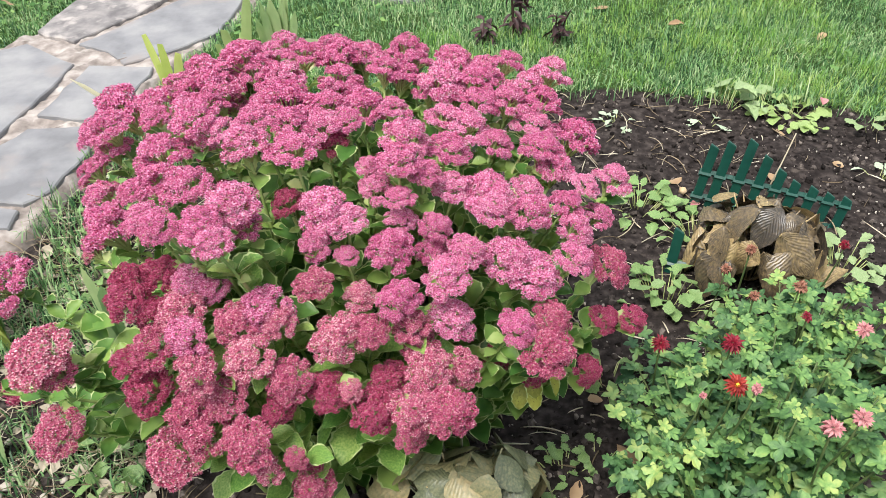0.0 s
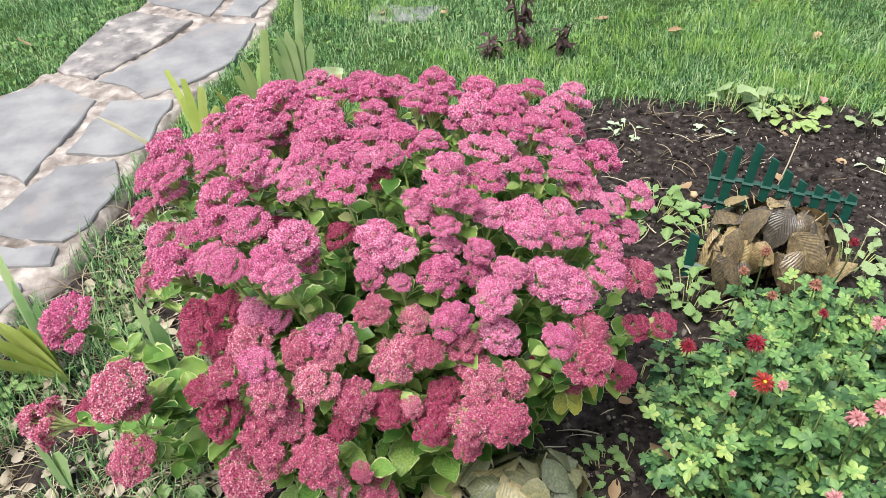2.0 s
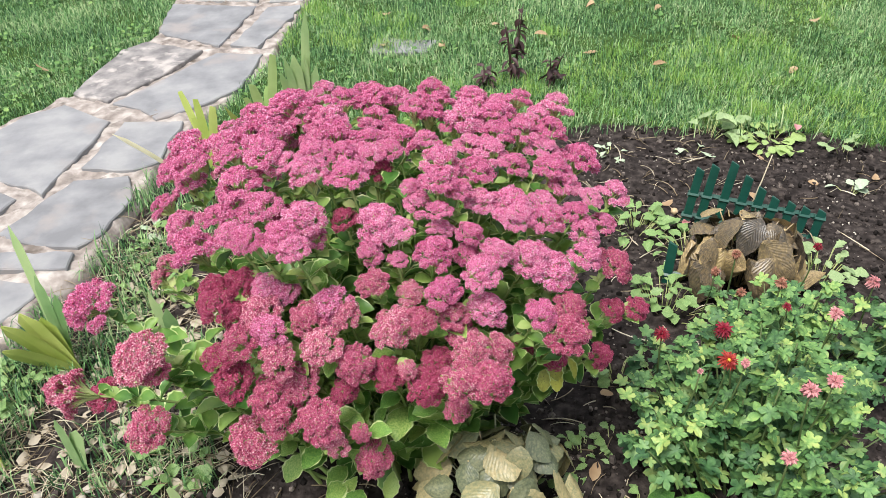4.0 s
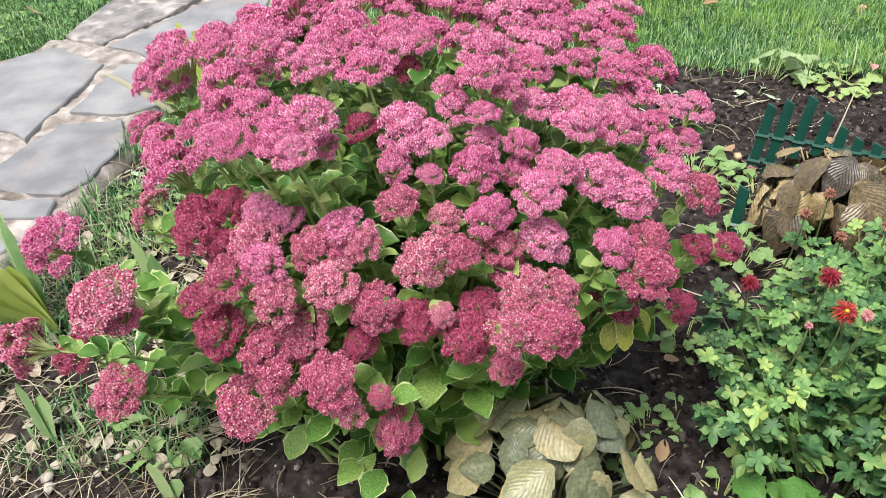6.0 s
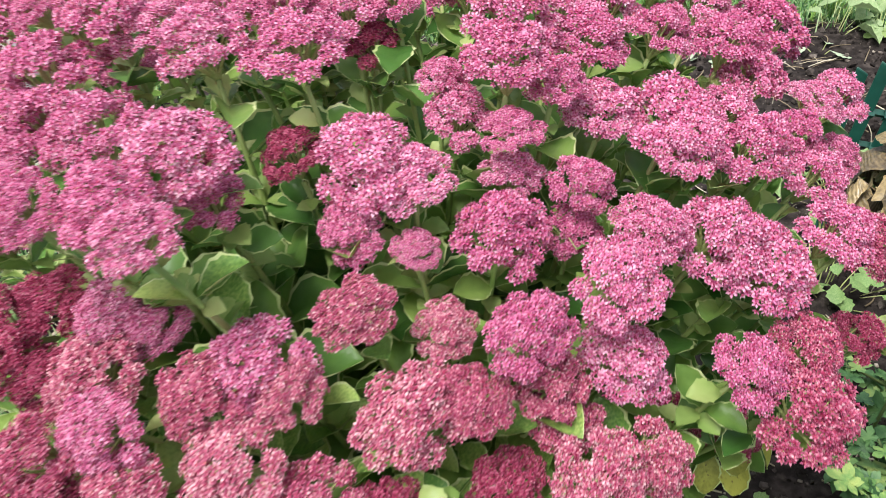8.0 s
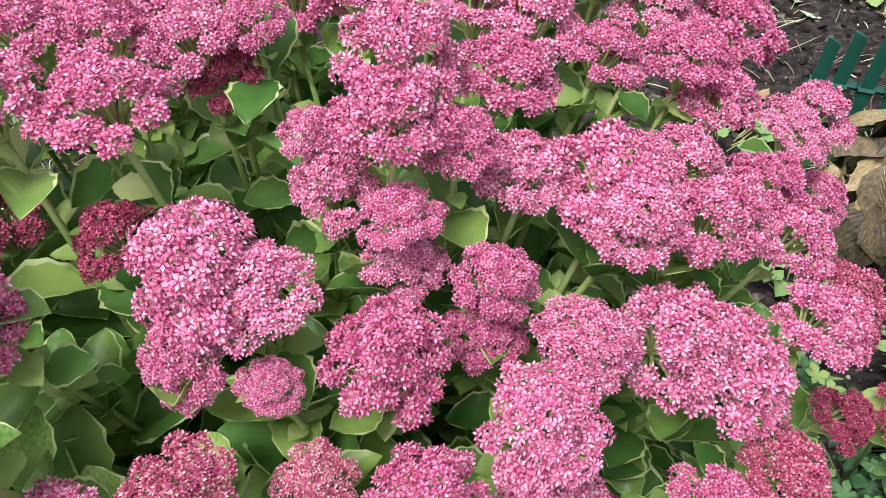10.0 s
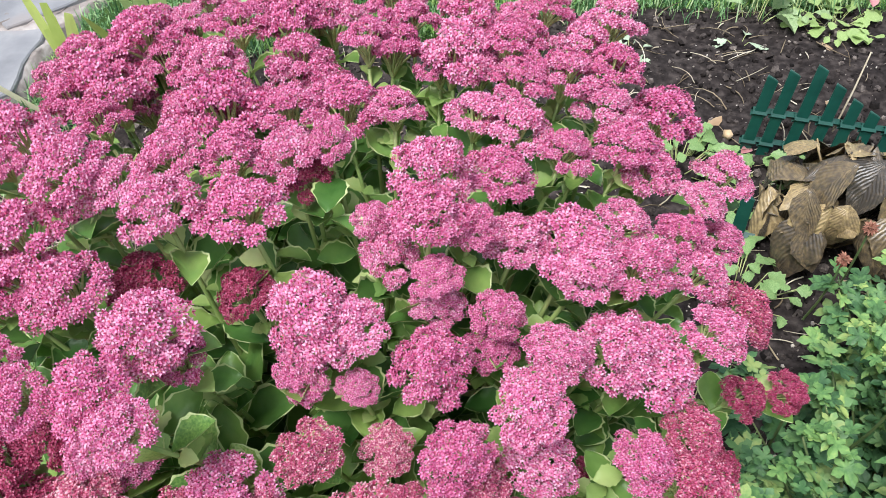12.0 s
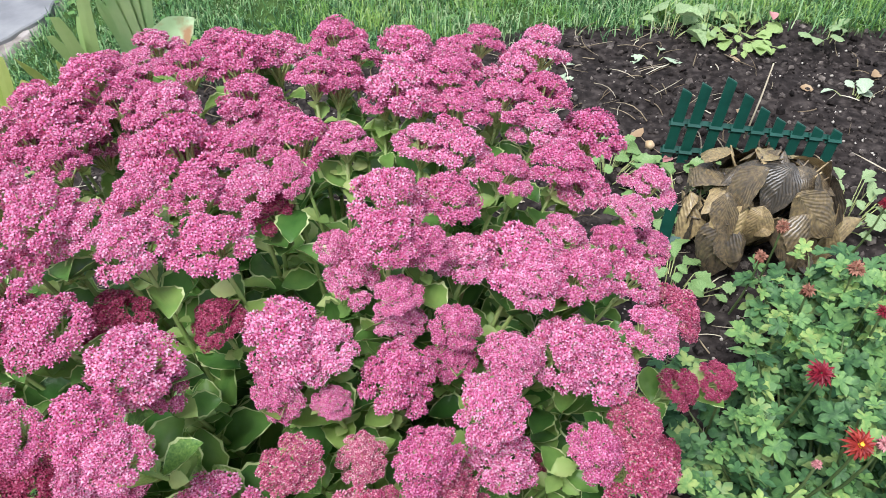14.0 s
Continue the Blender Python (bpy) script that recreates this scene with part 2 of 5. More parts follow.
CLOD = material("soil_crumb", [(0.2, (0.016, 0.0135, 0.0125)), (0.5, (0.046, 0.038, 0.035)), (0.78, (0.105, 0.088, 0.079)), (0.97, (0.26, 0.22, 0.19))], 60, 1.0, island=0.8, bump=0.8, bump_scale=250, spec=0.08)
PEBBLE = material("pale_pebble", [(0.3, (0.35, 0.30, 0.25)), (0.7, (0.60, 0.55, 0.48))], 30, 0.8, island=0.6)
BULB = material("onion_skin", [(0.3, (0.50, 0.33, 0.17)), (0.7, (0.72, 0.56, 0.36))], 30, 0.5)


def ground_material():
    m = material("garden_earth", [(0.25, (0.011, 0.0092, 0.0088)), (0.5, (0.033, 0.027, 0.025)), (0.75, (0.085, 0.070, 0.063))], 45, 1.0, bump=1.0, bump_scale=110, spec=0.08, detail=12, stain=(0.10, 0.082, 0.07), stain_scale=26, stain_cut=0.64)
    t = m.node_tree
    b = t.nodes["Principled BSDF"]
    soil = b.inputs["Base Color"].links[0].from_socket
    at = t.nodes.new("ShaderNodeAttribute")
    at.attribute_name = "turf"
    n = t.nodes.new("ShaderNodeTexNoise")
    n.inputs["Scale"].default_value = 20
    n.inputs["Detail"].default_value = 8
    r = t.nodes.new("ShaderNodeValToRGB")
    r.color_ramp.elements[0].position, r.color_ramp.elements[0].color = 0.3, (0.022, 0.045, 0.012, 1)
    r.color_ramp.elements[1].position, r.color_ramp.elements[1].color = 0.7, (0.07, 0.125, 0.032, 1)
    co = t.nodes.new("ShaderNodeTexCoord")
    t.links.new(co.outputs["Object"], n.inputs["Vector"])
    t.links.new(n.outputs["Fac"], r.inputs[0])
    mix = t.nodes.new("ShaderNodeMixRGB")
    t.links.new(at.outputs["Fac"], mix.inputs[0])
    t.links.new(soil, mix.inputs[1])
    t.links.new(r.outputs[0], mix.inputs[2])
    t.links.new(mix.outputs[0], b.inputs["Base Color"])
    return m


EARTH = ground_material()

# ---- building helpers ----
rng = np.random.default_rng(7)


def link_mesh(name, V, F, mats, parent=None, mat_index=None, smooth=True, uv=None, label=""):
    """One mesh object of triangles or polygons, at its parent's place."""
    me = bpy.data.meshes.new(name)
    me.from_pydata(np.asarray(V).tolist(), [], F.tolist() if isinstance(F, np.ndarray) else F)
    for m in mats:
        me.materials.append(m)
    if mat_index is not None:
        me.polygons.foreach_set("material_index", np.asarray(mat_index, dtype=np.int32))
    if smooth:
        me.polygons.foreach_set("use_smooth", np.ones(len(me.polygons), dtype=bool))
    if uv is not None:
        idx = np.zeros(len(me.loops), dtype=np.int32)
        me.loops.foreach_get("vertex_index", idx)
        me.uv_layers.new(name="UVMap").data.foreach_set("uv", np.asarray(uv)[idx].ravel().astype(np.float32))
    me.update()
    ob = new(name, me)
    if parent:
        ob.parent = parent
    if label:
        tagged(ob, label=label)
    return ob


def share(name, mesh, m, parent=None):
    ob = new(name, mesh)
    ob.parent = parent
    ob.matrix_basis = m
    return ob


def holder(name, x=0.0, y=0.0, z=0.0):
    ob = new(name)
    ob.location = (x, y, z)
    ob.empty_display_size = 0.05
    return ob


def basis(up, spin=0.0):
    """Rotation whose z is up, turned by spin about it."""
    return Vector(up).normalized().to_track_quat("Z", "Y").to_matrix() @ Matrix.Rotation(spin, 3, "Z")


def place(loc, rot3, scale=1.0):
    return Matrix.Translation(loc) @ rot3.to_4x4() @ Matrix.Diagonal((scale, scale, scale, 1))


def batch(V, F, mats4):
    """Joins one template at many poses."""
    V = np.asarray(V, dtype=float)
    M = np.array([np.array(m) for m in mats4])
    P = np.einsum("kij,nj->kni", M[:, :3, :3], V) + M[:, None, :3, 3]
    F = np.asarray(F)
    G = (F[None] + (np.arange(len(M)) * len(V))[:, None, None]).reshape(-1, F.shape[1])
    return P.reshape(-1, 3), G


def gather(pieces):
    V, F, n = [], [], 0
    for v, f in pieces:
        V.append(v)
        F.append(np.asarray(f) + n)
        n += len(v)
    return np.vstack(V), np.vstack(F)


def tube(points, radii, sides=6):
    """Triangles of a round stem along points."""
    pts = [Vector(p) for p in points]
    V, F = [], []
    for i, p in enumerate(pts):
        d = (pts[min(i + 1, len(pts) - 1)] - pts[max(i - 1, 0)]).normalized()
        q = d.to_track_quat("Z", "Y").to_matrix()
        for s in range(sides):
            a = 2 * math.pi * s / sides
            V.append(p + q @ Vector((math.cos(a), math.sin(a), 0)) * radii[i])
    for i in range(len(pts) - 1):
        for s in range(sides):
            a, b = i * sides + s, i * sides + (s + 1) % sides
            F += [(a, b, b + sides), (a, b + sides, a + sides)]
    k = (len(pts) - 1) * sides
    F += [(k, k + s, k + s + 1) for s in range(1, sides - 1)]
    return np.array([tuple(v) for v in V]), np.array(F)


def bez(a, b, c, n=6):
    a, b, c = Vector(a), Vector(b), Vector(c)
    return [a * (1 - t) ** 2 + b * 2 * t * (1 - t) + c * t * t for t in [i / (n - 1) for i in range(n)]]


def value_noise(x, y, seed=0):
    xi, yi = np.floor(x).astype(int), np.floor(y).astype(int)
    xf, yf = x - xi, y - yi
    u, v = xf * xf * (3 - 2 * xf), yf * yf * (3 - 2 * yf)

    def h(a, b):
        s = np.sin(a * 127.1 + b * 311.7 + seed * 74.7) * 43758.5453
        return s - np.floor(s)
    return (h(xi, yi) * (1 - u) + h(xi + 1, yi) * u) * (1 - v) + (h(xi, yi + 1) * (1 - u) + h(xi + 1, yi + 1) * u) * v


def blade_leaf(length, width, stations=7, widest=0.45, tip=1.0, cup=0.15, bend=0.3, teeth=0.0, rim=0.0, seed=0, stalk=0.0, thick=0.0):
    """A leaf along +x: outline with teeth, cupped across and bent along. Returns verts, triangles, material index, uv."""
    r = random.Random(seed)
    across = [-1, -(1 - rim), 0, (1 - rim), 1] if rim else [-1, -0.5, 0, 0.5, 1]
    V, UV, F, MI = [], [], [], []
    for i in range(stations):
        s = i / (stations - 1)
        w = math.sin(math.pi * min(1, max(0, s)) ** (math.log(0.5) / math.log(widest))) ** 0.75 * (1 if s < widest else tip ** (s - widest))
        w = max(w, 0.06 if i == 0 else 0.03) * width / 2
        w *= 1 + (teeth * (1 if i % 2 else -1) if 0 < i < stations - 1 else 0)
        for k in across:
            y = k * w * (1 + 0.06 * r.uniform(-1, 1))
            z = cup * abs(k) ** 1.5 * w * 2 - bend * length * (s ** 2) + 0.012 * length * r.uniform(-1, 1)
            V.append((stalk + s * length * (1 - 0.15 * abs(bend) * s), y, z))
            UV.append((s, k))
    n = 5
    for i in range(stations - 1):
        for k in range(4):
            a = i * n + k
            F += [(a, a + n, a + n + 1), (a, a + n + 1, a + 1)]
            MI += [1 if rim and k in (0, 3) else 0] * 2
    return np.array(V), np.array(F), MI, UV


def lobed_leaf(length=1.0, seed=0):
    """A chrysanthemum leaf along +x: five rounded, toothed lobes round the middle, folded along the rib and drooping."""
    r = random.Random(seed)
    droop, fold = r.uniform(0.05, 0.45), r.uniform(0.0, 0.45)
    ph = r.uniform(-0.15, 0.15)
    V, F = [(0.50, 0.0, 0.0)], []
    n = 40
    for ring in (0.55, 1.0):
        for k in range(n):
            a = 2 * math.pi * k / n
            lobe = 0.5 + 0.5 * math.cos(5 * a + ph * math.sin(a))
            rad = 0.215 + 0.235 * lobe ** 0.5 + (0.032 * math.cos(15 * a) if ring == 1.0 else 0)
            rad *= 0.80 + 0.20 * math.cos(a * 0.5) ** 2 + 0.10 * math.cos(a)
            if ring < 1:
                rad = 0.26 * (0.8 + 0.2 * lobe)
            x, y = 0.5 + rad * 1.08 * math.cos(a), rad * math.sin(a) * 1.05
            V.append((x, y, r.uniform(-0.015, 0.015)))
    V += [(0.0, 0.012, 0.0), (0.0, -0.012, 0.0)]
    for k in range(n):
        a, b = 1 + k, 1 + (k + 1) % n
        F += [(0, a, b), (a, a + n, b + n), (a, b + n, b)]
    F.append((1 + n + n // 2, 2 * n + 1, 2 * n + 2))
    V = np.array(V)
    V[:, 2] += fold * abs(V[:, 1]) - droop * V[:, 0] ** 2
    return V * length, np.array(F)


# ---- ground ----
PATH_RIGHT = [(-1.20, 1.10), (-1.09, 1.46), (-1.03, 1.66), (-1.02, 2.04), (-1.0, 2.45), (-0.89, 2.78), (-0.83, 3.12), (-0.80, 3.75), (-0.75, 5.2)]
PATH_LEFT = [(-2.35, 1.10), (-2.2, 1.5), (-2.0, 2.0), (-1.80, 2.45), (-1.58, 2.78), (-1.53, 3.1), (-1.43, 3.39), (-1.49, 3.8), (-1.5, 5.2)]


def edge_x(line, y):
    return np.interp(y, [p[1] for p in line], [p[0] for p in line])


def lawn_edge(x):
    """The bed's far border, where the turf begins."""
    return np.interp(x, [-1.2, -0.6, 0.0, 0.45, 0.8, 1.1, 1.4, 2.5], [2.05, 2.35, 2.45, 2.47, 2.45, 2.44, 2.35, 2.2])


def on_path(x, y, margin=0.0):
    return (x > edge_x(PATH_LEFT, y) - margin) & (x < edge_x(PATH_RIGHT, y) + margin) & (y > 1.05)


def is_turf(x, y):
    w = 0.05 * (value_noise(x * 9, y * 9, 3) - 0.5) + 0.08 * (value_noise(x * 3, y * 3, 5) - 0.5)
    beyond = (y > lawn_edge(x) + w) & (x > edge_x(PATH_RIGHT, y))
    left = (x < edge_x(PATH_LEFT, y) + w * 0.6)
    # the bed ends in rounded sides before and beside the camera
    outside = (y < 1.05) & (((x - 0.3) / (2.05 + w)) ** 2 + ((y - 1.05) / (1.75 + w)) ** 2 > 1.0)
    side = (y >= 1.05) & (x > 2.35 + w)
    return beyond | (left & (y >= 1.05)) | outside | side


def soil_height(x, y):
    z = 0.030 * (value_noise(x * 4, y * 4, 1) - 0.5) + 0.016 * (value_noise(x * 11 + y * 4, y * 11 - x * 4, 2) - 0.5) + 0.010 * (value_noise(x * 31 - y * 13, y * 29 + x * 13, 4) - 0.5)
    z = np.where(on_path(x, y, 0.03), -0.03, z)
    return z


def ground():
    xs = np.concatenate([[-500, -60, -12, -5], np.arange(-2.8, 2.81, 0.022), [5, 12, 60, 500]])
    ys = np.concatenate([[-500, -60, -12, -4, -1], np.arange(-0.95, 0.1, 0.05), np.arange(0.1, 4.6, 0.022), [6, 9, 20, 80, 600]])
    X, Y = np.meshgrid(xs, ys)
    near = (abs(X) < 2.7) & (Y > -0.9) & (Y < 4.5)
    Z = np.where(near, soil_height(X, Y), 0.0)
    nx, ny = len(xs), len(ys)
    V = np.stack([X.ravel(), Y.ravel(), Z.ravel()], 1)
    i, j = np.meshgrid(np.arange(nx - 1), np.arange(ny - 1))
    a = (j * nx + i).ravel()
    F = np.stack([a, a + 1, a + nx + 1, a + nx], 1)
    ob = link_mesh("ground", V, F, [EARTH])
    turf = np.where(near, is_turf(X, Y), X > -1e6).astype(np.float32).ravel()
    ob.data.attributes.new("turf", "FLOAT", "POINT").data.foreach_set("value", turf)
    return tagged(ob, "dark crumbly garden soil running into mown turf", "ground", kind="structure")


ground()

# soil crumbs, pebbles
ICO = bmesh.new()
bmesh.ops.create_icosphere(ICO, subdivisions=1, radius=1.0)
ICO_V = np.array([tuple(v.co * (0.8 + 0.9 * noise.noise(v.co * 2.9))) for v in ICO.verts])
ICO_F = np.array([[v.index for v in f.verts] for f in ICO.faces])
ICO.free()


def scatter(count, x0, x1, y0, y1, keep, size, squash=0.7, lift=0.2):
    out = []
    while len(out) < count:
        x, y = rng.uniform(x0, x1), rng.uniform(y0, y1)
        if not keep(x, y):
            continue
        s = size[0] * (size[1] / size[0]) ** (rng.random() ** 2.2)
        z = float(soil_height(np.array(x), np.array(y))) + s * lift
        out.append(Matrix.Translation((x, y, z)) @ Euler(rng.uniform(0, 6.28, 3)).to_matrix().to_4x4() @ Matrix.Diagonal((s, s * rng.uniform(0.6, 1), s * squash, 1)))
    return out


def in_bed(x, y):
    x, y = np.array(x), np.array(y)
    return not (is_turf(x, y) or on_path(x, y, 0.04))


V, F = batch(ICO_V, ICO_F, scatter(20000, -1.1, 1.9, 0.5, 2.5, in_bed, (0.002, 0.015), 0.7, 0.3))
tagged(link_mesh("soil_crumbs", V, F, [CLOD], smooth=False), "loose dark crumbs of tilled soil", "soil", kind="stuff")
V, F = batch(ICO_V, ICO_F, scatter(2600, -1.1, 1.9, 0.5, 2.5, in_bed, (0.0015, 0.006)))
tagged(link_mesh("pebbles", V, F, [PEBBLE]), "small pale pebbles lying on the soil", "pebbles", kind="stuff")

# ---- lawn ----
def grass(name, places, length, width, label, lean=0.6, mat=GRASS):
    n = len(places)
    P = np.array(places)
    L = length[0] + (length[1] - length[0]) * rng.random(n) ** 1.4
    W = width * (0.6 + 0.8 * rng.random(n))
    a = rng.uniform(0, 2 * np.pi, n)
    tilt = lean * rng.random(n)
    d = np.stack([np.cos(a), np.sin(a), 0 * a], 1)
    s = np.stack([-np.sin(a), np.cos(a), 0 * a], 1)
    up = np.array([0, 0, 1.0])
    mid = P + up * (L * 0.6 * np.cos(tilt * 0.6))[:, None] + d * (L * 0.6 * np.sin(tilt * 0.6))[:, None]
    end = mid + up * (L * 0.4 * np.cos(tilt * 2.0))[:, None] + d * (L * 0.4 * np.sin(tilt * 2.0))[:, None]
    V = np.stack([P - s * W[:, None], P + s * W[:, None], mid - s * W[:, None] * 0.75, mid + s * W[:, None] * 0.75, end], 1).reshape(-1, 3)
    k = np.arange(n)[:, None] * 5
    F = np.concatenate([k + [0, 1, 3], k + [0, 3, 2], k + [2, 3, 4]])
    return tagged(link_mesh(name, V, F, [mat]), label, "grass", kind="stuff")


def turf_places(count, x0, x1, y0, y1, dens_seed=11):
    x, y = rng.uniform(x0, x1, count * 2), rng.uniform(y0, y1, count * 2)
    ok = is_turf(x, y) & ~on_path(x, y, -0.015) & (value_noise(x * 5, y * 5, dens_seed) + rng.random(count * 2) > 0.62)
    x, y = x[ok][:count], y[ok][:count]
    return np.stack([x, y, np.zeros(len(x)) - 0.004], 1)


def tuft_places(count, x0, x1, y0, y1, seed):
    """Blades gathered in tufts, the tufts in drifts."""
    n = count // 45
    cx, cy = rng.uniform(x0, x1, n * 6), rng.uniform(y0, y1, n * 6)
    ok = value_noise(cx * 2.6, cy * 2.6, seed) > 0.52
    cx, cy = np.repeat(cx[ok][:n], 45), np.repeat(cy[ok][:n], 45)
    x, y = cx + rng.normal(0, 0.022, len(cx)), cy + rng.normal(0, 0.022, len(cx))
    ok = is_turf(x, y) & ~on_path(x, y, 0.0)
    return np.stack([x[ok], y[ok], 0 * x[ok] - 0.004], 1)


grass("lawn_grass", turf_places(115000, -0.95, 2.4, 2.2, 4.3), (0.022, 0.065), 0.0017, "fine green lawn grass, mown short", 1.8)
grass("lawn_tufts", tuft_places(26000, -0.95, 2.4, 2.3, 4.3, 23), (0.03, 0.085), 0.0013, "brighter yellow-green tufts of lawn grass", 1.8, TUFT)
grass("verge_grass", turf_places(46000, -2.7, -1.35, 2.1, 4.3, 17), (0.02, 0.062), 0.0017, "short green grass beside the stone path", 1.5)
grass("far_lawn_grass", turf_places(26000, -3.5, 3.5, 4.2, 6.5, 19), (0.03, 0.07), 0.0024, "far lawn grass", 1.2)

def clover(name, count, x0, x1, y0, y1, seed, label):
    """Low round leaves among the grass, in patches."""
    x, y = rng.uniform(x0, x1, count * 6), rng.uniform(y0, y1, count * 6)
    ok = is_turf(x, y) & (value_noise(x * 3.3, y * 3.3, seed) > 0.60)
    x, y = x[ok][:count], y[ok][:count]
    disc = np.array([(0, 0, 0)] + [(math.cos(a), 0.8 * math.sin(a), 0.12) for a in np.arange(8) * math.pi / 4])
    tris = np.array([(0, 1 + k, 1 + (k + 1) % 8) for k in range(8)])
    ms = [Matrix.Translation((px, py, rng.uniform(0.015, 0.055))) @ Euler((rng.uniform(-0.5, 0.5), rng.uniform(-0.5, 0.5), rng.uniform(0, 6))).to_matrix().to_4x4() @ Matrix.Diagonal((*[rng.uniform(0.005, 0.012)] * 3, 1)) for px, py in zip(x, y)]
    V, F = batch(disc, tris, ms)
    tagged(link_mesh(name, V, F, [CLOVER]), label, "clover", kind="stuff")


clover("lawn_clover", 500, -0.9, 2.2, 2.45, 4.2, 51, "patches of clover in the lawn")
clover("verge_clover", 1500, -2.6, -1.4, 2.3, 4.2, 53, "clover and round weeds along the path verge")

# ---- stone path ----
def outline_mesh(name, poly, z0, z1, mat, parent=None, bevel=0.004, rough=0.007, seed=0):
    """A stone slab: a jittered outline raised from z0 to z1, its upper edge chamfered."""
    r = random.Random(seed)
    pts = []
    for i, p in enumerate(poly):
        q = poly[(i + 1) % len(poly)]
        steps = max(2, int(math.dist(p, q) / 0.05))
        for k in range(steps):
            t = k / steps
            pts.append((p[0] + (q[0] - p[0]) * t + r.uniform(-rough, rough), p[1] + (q[1] - p[1]) * t + r.uniform(-rough, rough)))
    cx, cy = sum(p[0] for p in pts) / len(pts), sum(p[1] for p in pts) / len(pts)
    n = len(pts)
    V, F = [], []

    def ring(shrink, z):
        for x, y in pts:
            d = math.hypot(x - cx, y - cy)
            f = max(0.05, 1 - shrink / max(d, 0.03))
            V.append((cx + (x - cx) * f, cy + (y - cy) * f, z))
    ring(0, z0)
    ring(0, z1 - bevel)
    ring(bevel, z1)
    ring(0.06, z1 + 0.001)
    V.append((cx, cy, z1 + 0.001))
    for k in range(3):
        for i in range(n):
            j = (i + 1) % n
            F.append((k * n + i, k * n + j, (k + 1) * n + j, (k + 1) * n + i))
    F += [(3 * n + i, 3 * n + (i + 1) % n, 4 * n) for i in range(n)]
    return link_mesh(name, V, F, [mat], parent, smooth=False)


path = holder("stone_path")
tagged(path, "path of irregular grey slate flags set in sandy mortar", "path", kind="structure")


def mortar_bed():
    ys = np.arange(1.08, 5.2, 0.015)
    us = np.linspace(0, 1, 70)
    Y, U = np.meshgrid(ys, us, indexing="ij")
    wob = 0.03 * (value_noise(Y * 14, U * 0 + 3, 8) - 0.5)
    X = edge_x(PATH_LEFT, Y) * (1 - U) + edge_x(PATH_RIGHT, Y) * U + wob * np.where(U > 0.5, 1, -1) * (abs(U - 0.5) > 0.4)
    Z = 0.014 + 0.018 * (value_noise(X * 19, Y * 19, 9) - 0.5) + 0.011 * (value_noise(X * 55, Y * 55, 10) - 0.5)
    Z = np.where((U < 0.01) | (U > 0.99), -0.03, Z)
    nu = len(us)
    i, j = np.meshgrid(np.arange(nu - 1), np.arange(len(ys) - 1))
    a = (j * nu + i).ravel()
    return link_mesh("mortar", np.stack([X.ravel(), Y.ravel(), Z.ravel()], 1), np.stack([a, a + 1, a + nu + 1, a + nu], 1), [MORTAR], path)


mortar_bed()
FLAGS = [
    [(-1.42, 3.44), (-1.10, 3.27), (-1.05, 3.74), (-1.47, 3.80)],
    [(-1.03, 3.27), (-0.91, 3.25), (-0.84, 3.58), (-0.82, 3.74), (-0.97, 3.72)],
    [(-1.55, 2.79), (-1.38, 2.72), (-1.26, 2.95), (-1.16, 3.19), (-1.44, 3.29), (-1.51, 3.2)],
    [(-1.34, 2.70), (-1.22, 2.66), (-1.13, 2.57), (-0.98, 2.71), (-0.90, 2.83), (-0.88, 3.14), (-1.08, 3.16)],
    [(-1.70, 2.44), (-1.56, 2.14), (-1.42, 2.10), (-1.345, 2.05), (-1.33, 2.37), (-1.32, 2.53), (-1.54, 2.67), (-1.65, 2.59)],
    [(-1.24, 2.51), (-1.26, 2.21), (-1.09, 2.19), (-1.03, 2.25), (-1.03, 2.51)],
    [(-1.36, 1.82), (-1.22, 1.77), (-1.10, 1.76), (-1.06, 1.83), (-1.045, 2.0), (-1.09, 2.13), (-1.26, 2.11)],
    [(-1.75, 2.02), (-1.60, 1.85), (-1.44, 1.93), (-1.43, 2.01), (-1.56, 2.08)],
    [(-1.36, 1.71), (-1.29, 1.65), (-1.09, 1.64), (-1.10, 1.715)],
    [(-1.45, 1.62), (-1.42, 1.42), (-1.19, 1.38), (-1.13, 1.52), (-1.15, 1.575), (-1.28, 1.585)],
    [(-1.66, 1.78), (-1.70, 1.52), (-1.49, 1.50), (-1.50, 1.68), (-1.41, 1.76), (-1.43, 1.85)],
    [(-1.95, 1.95), (-2.05, 1.6), (-1.76, 1.48), (-1.72, 1.78), (-1.80, 1.98)],
    [(-1.44, 3.88), (-1.06, 3.84), (-1.02, 4.3), (-1.42, 4.35)],
    [(-0.98, 3.82), (-0.82, 3.84), (-0.80, 4.3), (-0.95, 4.32)],
]
for k, poly in enumerate(FLAGS):
    mx, my = sum(p[0] for p in poly) / len(poly), sum(p[1] for p in poly) / len(poly)
    grown = [(x + 0.016 * (x - mx) / math.hypot(x - mx, y - my), y + 0.016 * (y - my) / math.hypot(x - mx, y - my)) for x, y in poly]
    outline_mesh("flagstone", grown, -0.02, 0.024 + 0.002 * (k % 3), WORN_SLATE if k == 2 else SLATE, path, seed=k)

# half-buried slab in the lawn
slab = outline_mesh("lawn_slab", [(-0.42, 3.18), (-0.16, 3.16), (-0.12, 3.3), (-0.40, 3.34)], -0.02, 0.012, SLATE, seed=40)
tagged(slab, "flat grey stone slab sunk in the lawn", "stone slab")

